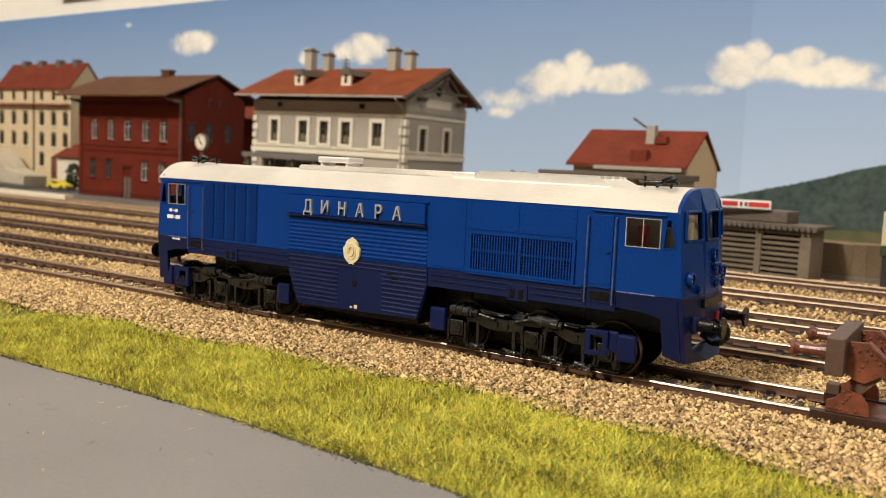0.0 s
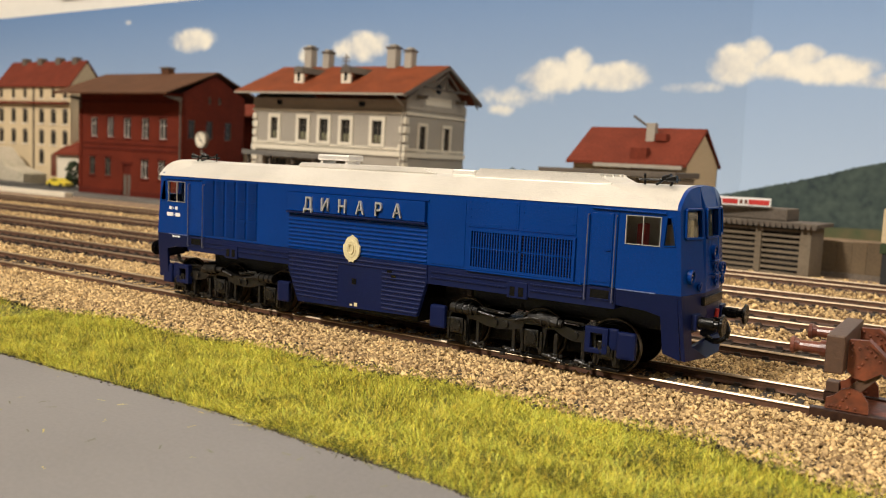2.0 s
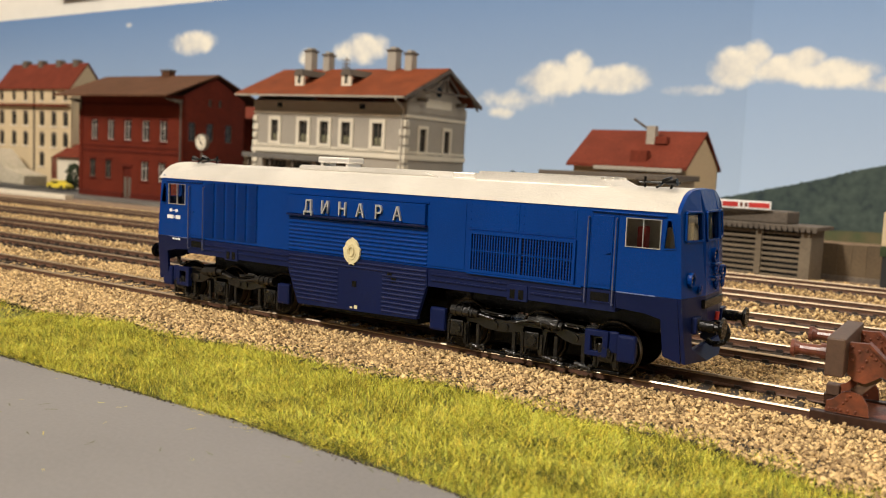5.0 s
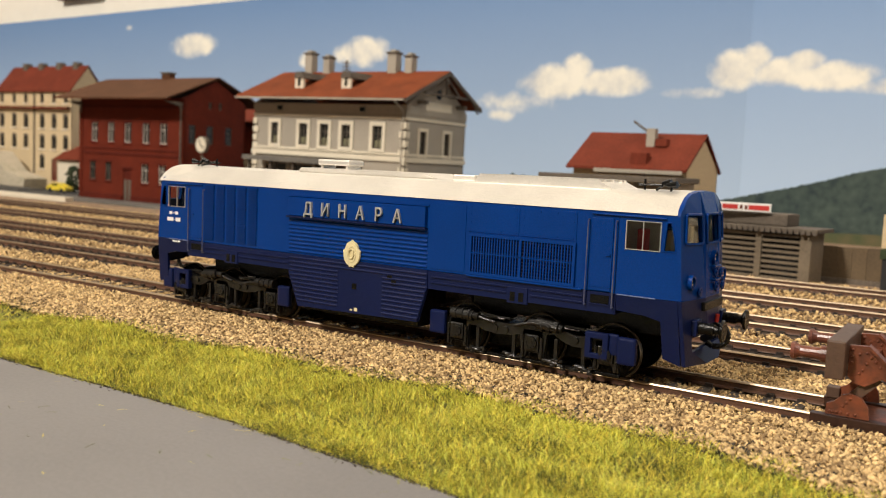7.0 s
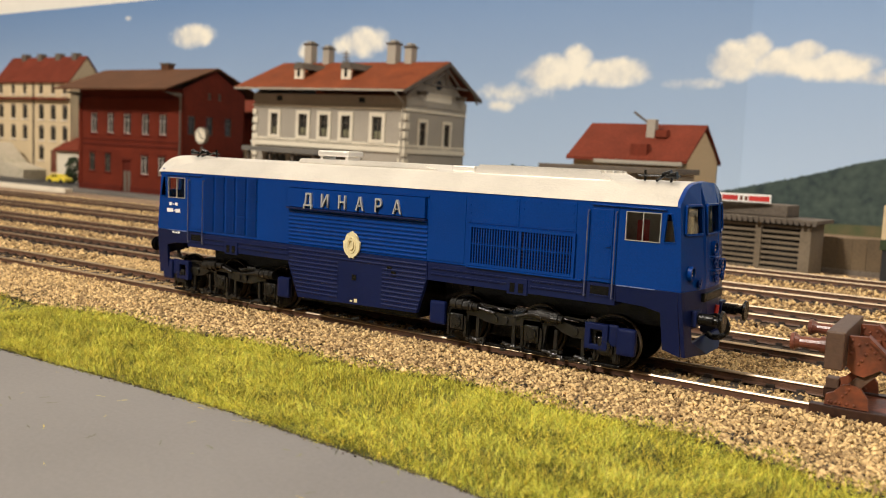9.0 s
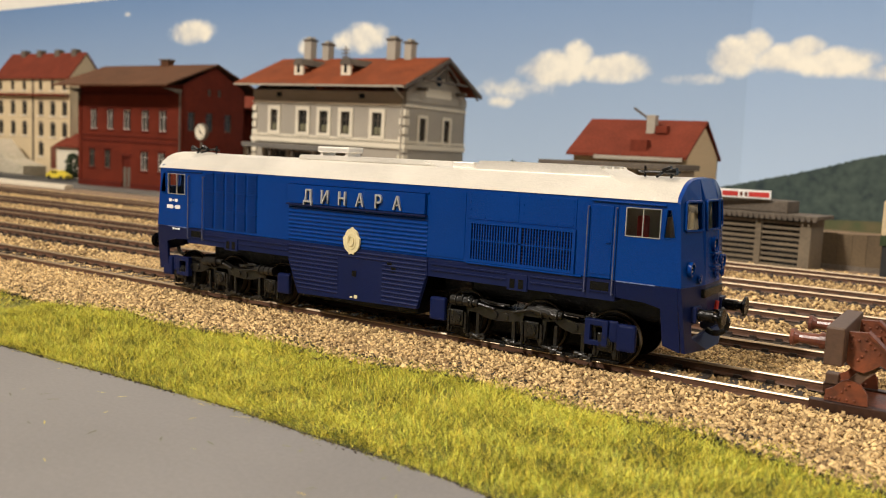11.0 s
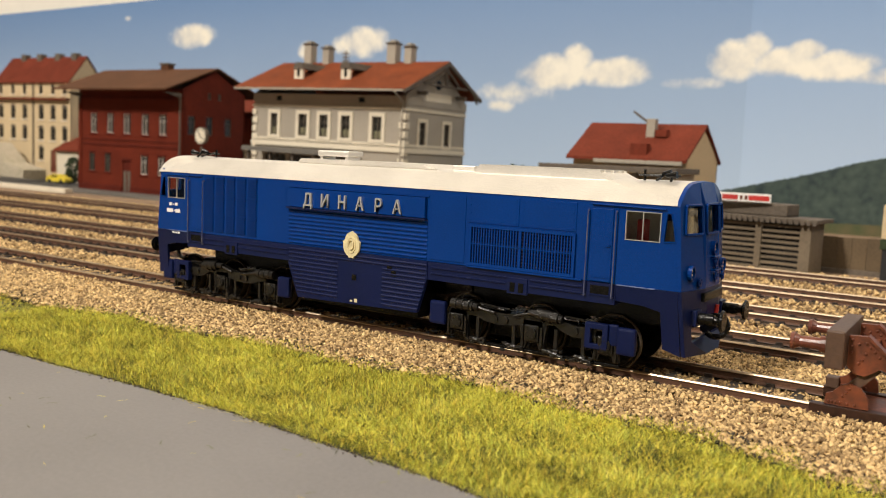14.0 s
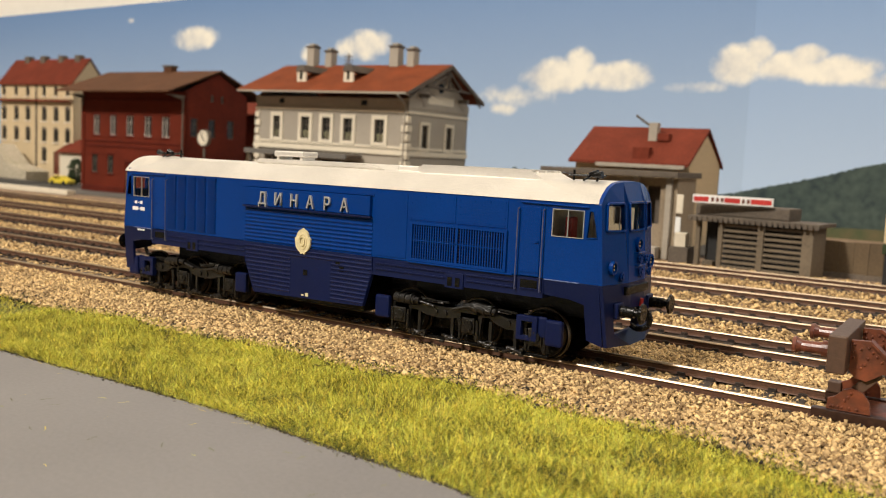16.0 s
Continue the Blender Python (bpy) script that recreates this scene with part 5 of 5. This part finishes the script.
# station clock
clock = thing("station_clock", -577.5, 300, -3.2, "round white station clock on dark post", "clock")
bm = bmesh.new()
tube(bm, (0, 0, 0), (0, 0, 52), 1.0, 10)
part("post", bm, DARK_TRIM, clock)
bm = bmesh.new()
tube(bm, (0, -1.6, 60.6), (0, 1.6, 60.6), 7.2, 32)
part("case", bm, DARK_TRIM, clock)
bm = bmesh.new()
tube(bm, (0, -1.9, 60.6), (0, 1.9, 60.6), 6.5, 32)
face = part("dial", bm, STUCCO, clock, "white clock dial")
bm = bmesh.new()
tube(bm, (0, -2.05, 60.6), (2.8, -2.05, 58.2), 0.5, 6)
tube(bm, (0, -2.05, 60.6), (-2.0, -2.05, 65.0), 0.4, 6)
for i in range(12):
    a = i * math.pi / 6
    tube(bm, (5.0 * math.cos(a), -2.0, 60.6 + 5.0 * math.sin(a)), (6.1 * math.cos(a), -2.0, 60.6 + 6.1 * math.sin(a)), 0.3, 6)
part("pointers", bm, BLACK, face)

# platforms before the buildings
tagged(link("platform", boxed(-862, -150, 318, 598, -3.7, -1.6, bevel=0.3), GREY), "low grey platform before the station houses", "platform", kind="structure")
tagged(link("pavement", boxed(-1600, -870, 330, 598, -3.7, -1.4, bevel=0.3), ASPHALT), "dark grey yard paving by the car", "pavement", kind="structure")
edge = thing("platform_edge", -1500, 298, -3.4, "pale timber platform edge beam", "platform edge", kind="structure")
part("beam", boxed(0, 727, 0, 9, 0, 4.6, bevel=0.4), STUCCO, edge)

# ---- buffer stop of riveted sections on the same track ----
stop = thing("buffer_stop", -24, 0, 0, "rust brown riveted buffer stop clamped on the rails", "buffer stop")
bm = bmesh.new()
box(bm, -3.6, 0.0, -13.4, 13.4, 8.6, 16.6, bevel=0.35)
part("cross_beam", bm, BEAM, stop, "brown wooden buffer beam")
for y in (-10, 10):
    bm = bmesh.new()
    tube(bm, (-3.5, y, 12.9), (-5.0, y, 12.9), 1.8, 14)
    tube(bm, (-5.0, y, 12.9), (-9.0, y, 12.9), 1.35, 14, 1.2)
    tube(bm, (-9.0, y, 12.9), (-10.0, y, 12.9), 1.2, 18, 1.75)
    tube(bm, (-10.0, y, 12.9), (-10.8, y, 12.9), 1.95, 18, 1.75)
    part("buffer", bm, BUFFER, stop, "dull red round buffer")
for y in (-9.2, 8.0):
    outline = [(0.2, 15.4), (3.8, 15.6), (7.8, 11.8), (15.0, 3.6), (14.0, 2.8), (8.6, 8.2), (6.6, 9.2), (5.2, 8.2), (3.6, 7.2), (1.4, 7.6), (0.2, 9)]
    pl = part("side_plate", plate(outline, [], 1.2, at=y), RUST, stop, "rust brown riveted side plate")
    foot = [(-3.4, 0.4), (-3.2, 2.6), (-1.9, 3.2), (-0.4, 4.8), (1.0, 5.3), (3.4, 4.6), (4.7, 2.8), (5.0, 0.4)]
    part("foot_plate", plate(foot, [], 1.0, at=y - 0.4), RUST, stop, "rust brown riveted foot plate")
    part("strut", plate([(-0.6, 3.6), (1.6, 3.0), (6.8, 8.6), (4.8, 9.6)], [], 1.0, at=y + 0.75), BEAM, stop)
    if y > 0:
        part("rail_clamp", boxed(-5.8, -3.0, y - 1.3, y + 1.6, 0.1, 2.6, bevel=0.25), BEAM, stop)
    bm = bmesh.new()
    sp = [(0.9, 14.6), (0.9, 13.2), (0.9, 11.9), (2.2, 13.8), (3.6, 14.2), (4.4, 13.4), (5.3, 12.6), (6.2, 11.6), (3.6, 12.0), (3.0, 10.6), (2.4, 9.8), (1.2, 4.3), (0.6, 3.4), (0.0, 2.6), (-2.6, 1.1), (-2.0, 1.1), (-1.2, 1.1), (-0.4, 1.1), (1.0, 1.1), (2.4, 1.1), (8.6, 9.8), (10.4, 7.8), (12.2, 5.8)]
    for x, z in sp:
        for yy in ((y, y + 1.2) if z > 5 else (y - 0.4, y + 0.6)):
            bmesh.ops.create_icosphere(bm, subdivisions=1, radius=0.36, matrix=Matrix.Translation((x, yy, z)))
    part("rivet", bm, RUST, pl)
    bm = bmesh.new()
    box(bm, -6.2, 60, y - 1.0, y + 1.3, -1.9, 0.25, bevel=0.15)
    part("clamp_rail", bm, DARK_BASE, stop, "dark plastic base clamped round the rail")
    bm = bmesh.new()
    prism(bm, [(3.9, 15.9), (8.1, 12.1), (15.4, 3.7), (14.9, 3.4), (7.7, 11.7), (3.7, 15.4)], "y", y - 0.9, y + 2.1)
    part("flange", bm, RUST, pl)
part("tie_beam", boxed(3.0, 4.6, -8, 8, 9.6, 12.5, bevel=0.2), RUST, stop)
part("tie_plate", boxed(1, 14, -7.5, 7.5, -0.9, -0.2), RUST, stop)


# ---- loose stuff: ballast stones and grass fibres ----
CRUMB = material("dark_brown_crumbs", (0.075, 0.055, 0.035), 0.9, 0, 900, 0.3, 100, 0.3, spread=0.6, color2=(0.02, 0.016, 0.01), island=True)
rng = np.random.default_rng(7)
cube = np.array([(x, y, z) for x in (-1, 1) for y in (-1, 1) for z in (-1, 1)], float)
CHIPS = []
BOX_F = np.array([(0, 1, 3, 2), (4, 6, 7, 5), (0, 4, 5, 1), (2, 3, 7, 6), (0, 2, 6, 4), (1, 5, 7, 3)])
for i in range(60):
    v = cube * np.array([1.0, rng.uniform(0.5, 0.9), rng.uniform(0.2, 0.5)]) * 0.82 + rng.uniform(-0.45, 0.45, (8, 3))
    q = np.array(Euler((rng.normal(0, 0.65), rng.normal(0, 0.65), 0)).to_matrix())
    CHIPS.append((v @ q.T, BOX_F))


def clear_of_rails(y, near):
    """How high stones may lie: low between the rails of a track and at them."""
    for t in TRACKS:
        d = abs(y - t)
        if 7.0 < d < 10.0:
            return -9.0
        if d <= 7.0:
            return -2.8
        if d < 17:
            return -1.95
    return -2.2


def stones(n, x0, x1, y0, y1, size, shapes, name, label, keep=None):
    spots = []
    for x, y, s, a in zip(rng.uniform(x0, x1, n), rng.uniform(y0, y1, n), rng.uniform(0.6, 1.25, n), rng.uniform(0, 6.28, n)):
        h = clear_of_rails(y, True)
        if h < -8 or (y > 35 and min(abs(y - t) for t in TRACKS) < 14.0 + 3.5 * min(1.0, max(0.0, (-200 - x) / 300))) or (keep and not keep(x, y)):
            continue
        k = s * size * (0.75 if h < -2.8 else 1.0)
        spots.append((np.array((x, y, h - 0.25 + rng.uniform(-0.5, 0.45))), k, a, (rng.uniform(-0.3, 0.3), rng.uniform(-0.3, 0.3))))
    return scatter(name, BALLAST, spots, shapes, label, "ballast")


stones(120000, -330, 55, -54, 40, 0.60, CHIPS, "ballast_stones", "loose beige stone ballast beside the track", lambda x, y: y > grass_top(x) - 4)
stones(78000, -760, 50, 40, 262, 0.72, CHIPS, "ballast_stones", "beige stone ballast between the yard tracks")
stones(17000, -800, -330, -40, 40, 0.85, CHIPS, "ballast_stones", "beige stone ballast along the far track")


def fibre(bend, width):
    """A grass fibre of unit height: two bent segments of tapering width."""
    w = width
    v = np.array([(-w, 0, 0), (w, 0, 0), (-w * 0.8, bend * 0.3, 0.55), (w * 0.8, bend * 0.3, 0.55), (-w * 0.25, bend, 1.0), (w * 0.25, bend, 1.0)])
    return v, np.array([(0, 1, 3, 2), (2, 3, 5, 4)])


FIBRES = [fibre(rng.uniform(-0.2, 0.8), rng.uniform(0.022, 0.040)) for i in range(24)]


def fibres(n, x0, x1, name):
    spots = []
    xs = rng.uniform(x0, x1, n)
    for x in xs:
        a, b = edge_y(x), grass_top(x) + 6.0 * noise.noise((x * 0.12, 3.0, 0.0)) + 3.0 * noise.noise((x * 0.5, 8.0, 0.0))
        y = rng.uniform(a - 0.6, b + 2.2)
        edge = min(1.0, max(0.2, min(b + 2.5 - y, y - a + 1.5) / 5))
        if edge < 1 and rng.uniform() > edge + 0.35:
            continue
        if noise.noise((x * 0.11, y * 0.16, 0.0)) < -0.05 and rng.uniform() < 0.5:
            continue
        lean = 0.9 + 0.4 * math.sin(x * 0.07) * math.cos(y * 0.11)
        spots.append((np.array((x, y, -3.2)), rng.uniform(0.8, 2.0) * (0.65 + 0.35 * edge), rng.uniform(0, 6.283), (rng.normal(0, 0.8) * lean, rng.normal(0, 0.8) * lean - 0.05)))
    return scatter(name, GRASS, spots, FIBRES, "yellow green static grass fibres", "grass")


fibres(270000, -240, 40, "grass")
fibres(26000, -420, -240, "grass")
FLAT = [(np.array([(-0.04, 0, 0), (0.04, 0, 0), (0.06, 0.5, 0.03), (-0.02, 0.5, 0.03), (0.14, 1.0, 0.01), (0.10, 1.0, 0.01)]), np.array([(0, 1, 2, 3), (3, 2, 4, 5)]))]


def litter(n, mat, spread, x0, x1, name, label):
    """Fibres and crumbs that lie on the road, most of them near the grass edge."""
    spots = []
    for i in range(n):
        x = rng.uniform(x0, x1)
        spots.append((np.array((x, edge_y(x) - abs(rng.normal(0, spread)) - 0.3, -2.57)), rng.uniform(0.9, 2.4), rng.uniform(0, 6.28), (0, 0)))
    return scatter(name, mat, spots, FLAT, label, "grass")


litter(44, GRASS, 22, -230, -60, "loose_fibres", "stray yellow grass fibres on the grey road")
litter(16, SOIL, 26, -230, -60, "loose_fibres", "stray dark fibres on the grey road")
spots = []
for i in range(1500):
    x = rng.uniform(-260, 10)
    spots.append((np.array((x, edge_y(x) - abs(rng.normal(0, 0.55)) + 0.5, -2.6)), rng.uniform(0.08, 0.32), rng.uniform(0, 6.28), (0, 0)))
scatter("soil_crumbs", CRUMB, spots, CHIPS, "dark soil crumbs along the road edge", "soil")
for n, mat, y0, y1 in ((2600, CRUMB, -60, -30),):
    spots = []
    for i in range(n):
        x = rng.uniform(-320, 40)
        spots.append((np.array((x, grass_top(x) + rng.normal(0, 3.0), -2.3)), rng.uniform(0.2, 0.7), rng.uniform(0, 6.28), (0, 0)))
    scatter("soil_crumbs", mat, spots, CHIPS, "dark crumbs between the grass and the ballast", "soil")


# ---- what moves ----
def motions():
    """The locomotive stands, then rolls slowly backwards; its wheels turn with it."""
    rows = [(0.0, 0.0), (14.0, 0.0), (14.8, 0.0), (15.0, 0.1), (15.1, 1.0), (15.2, 2.7), (15.3, 4.3), (15.4, 6.0), (15.5, 7.85), (15.6, 9.9), (15.7, 12.0), (15.8, 14.2), (15.9, 16.6), (16.0, 19.0)]
    walk(loco, [(t, pose(-0.1457 - d / 1000, 0, 0)) for t, d in rows])
    for e, x in WHEELS:
        walk(e, [(t, pose(x, 0, 0.0058, 0, math.degrees(-d / 5.8), 0)) for t, d in rows])


motions()
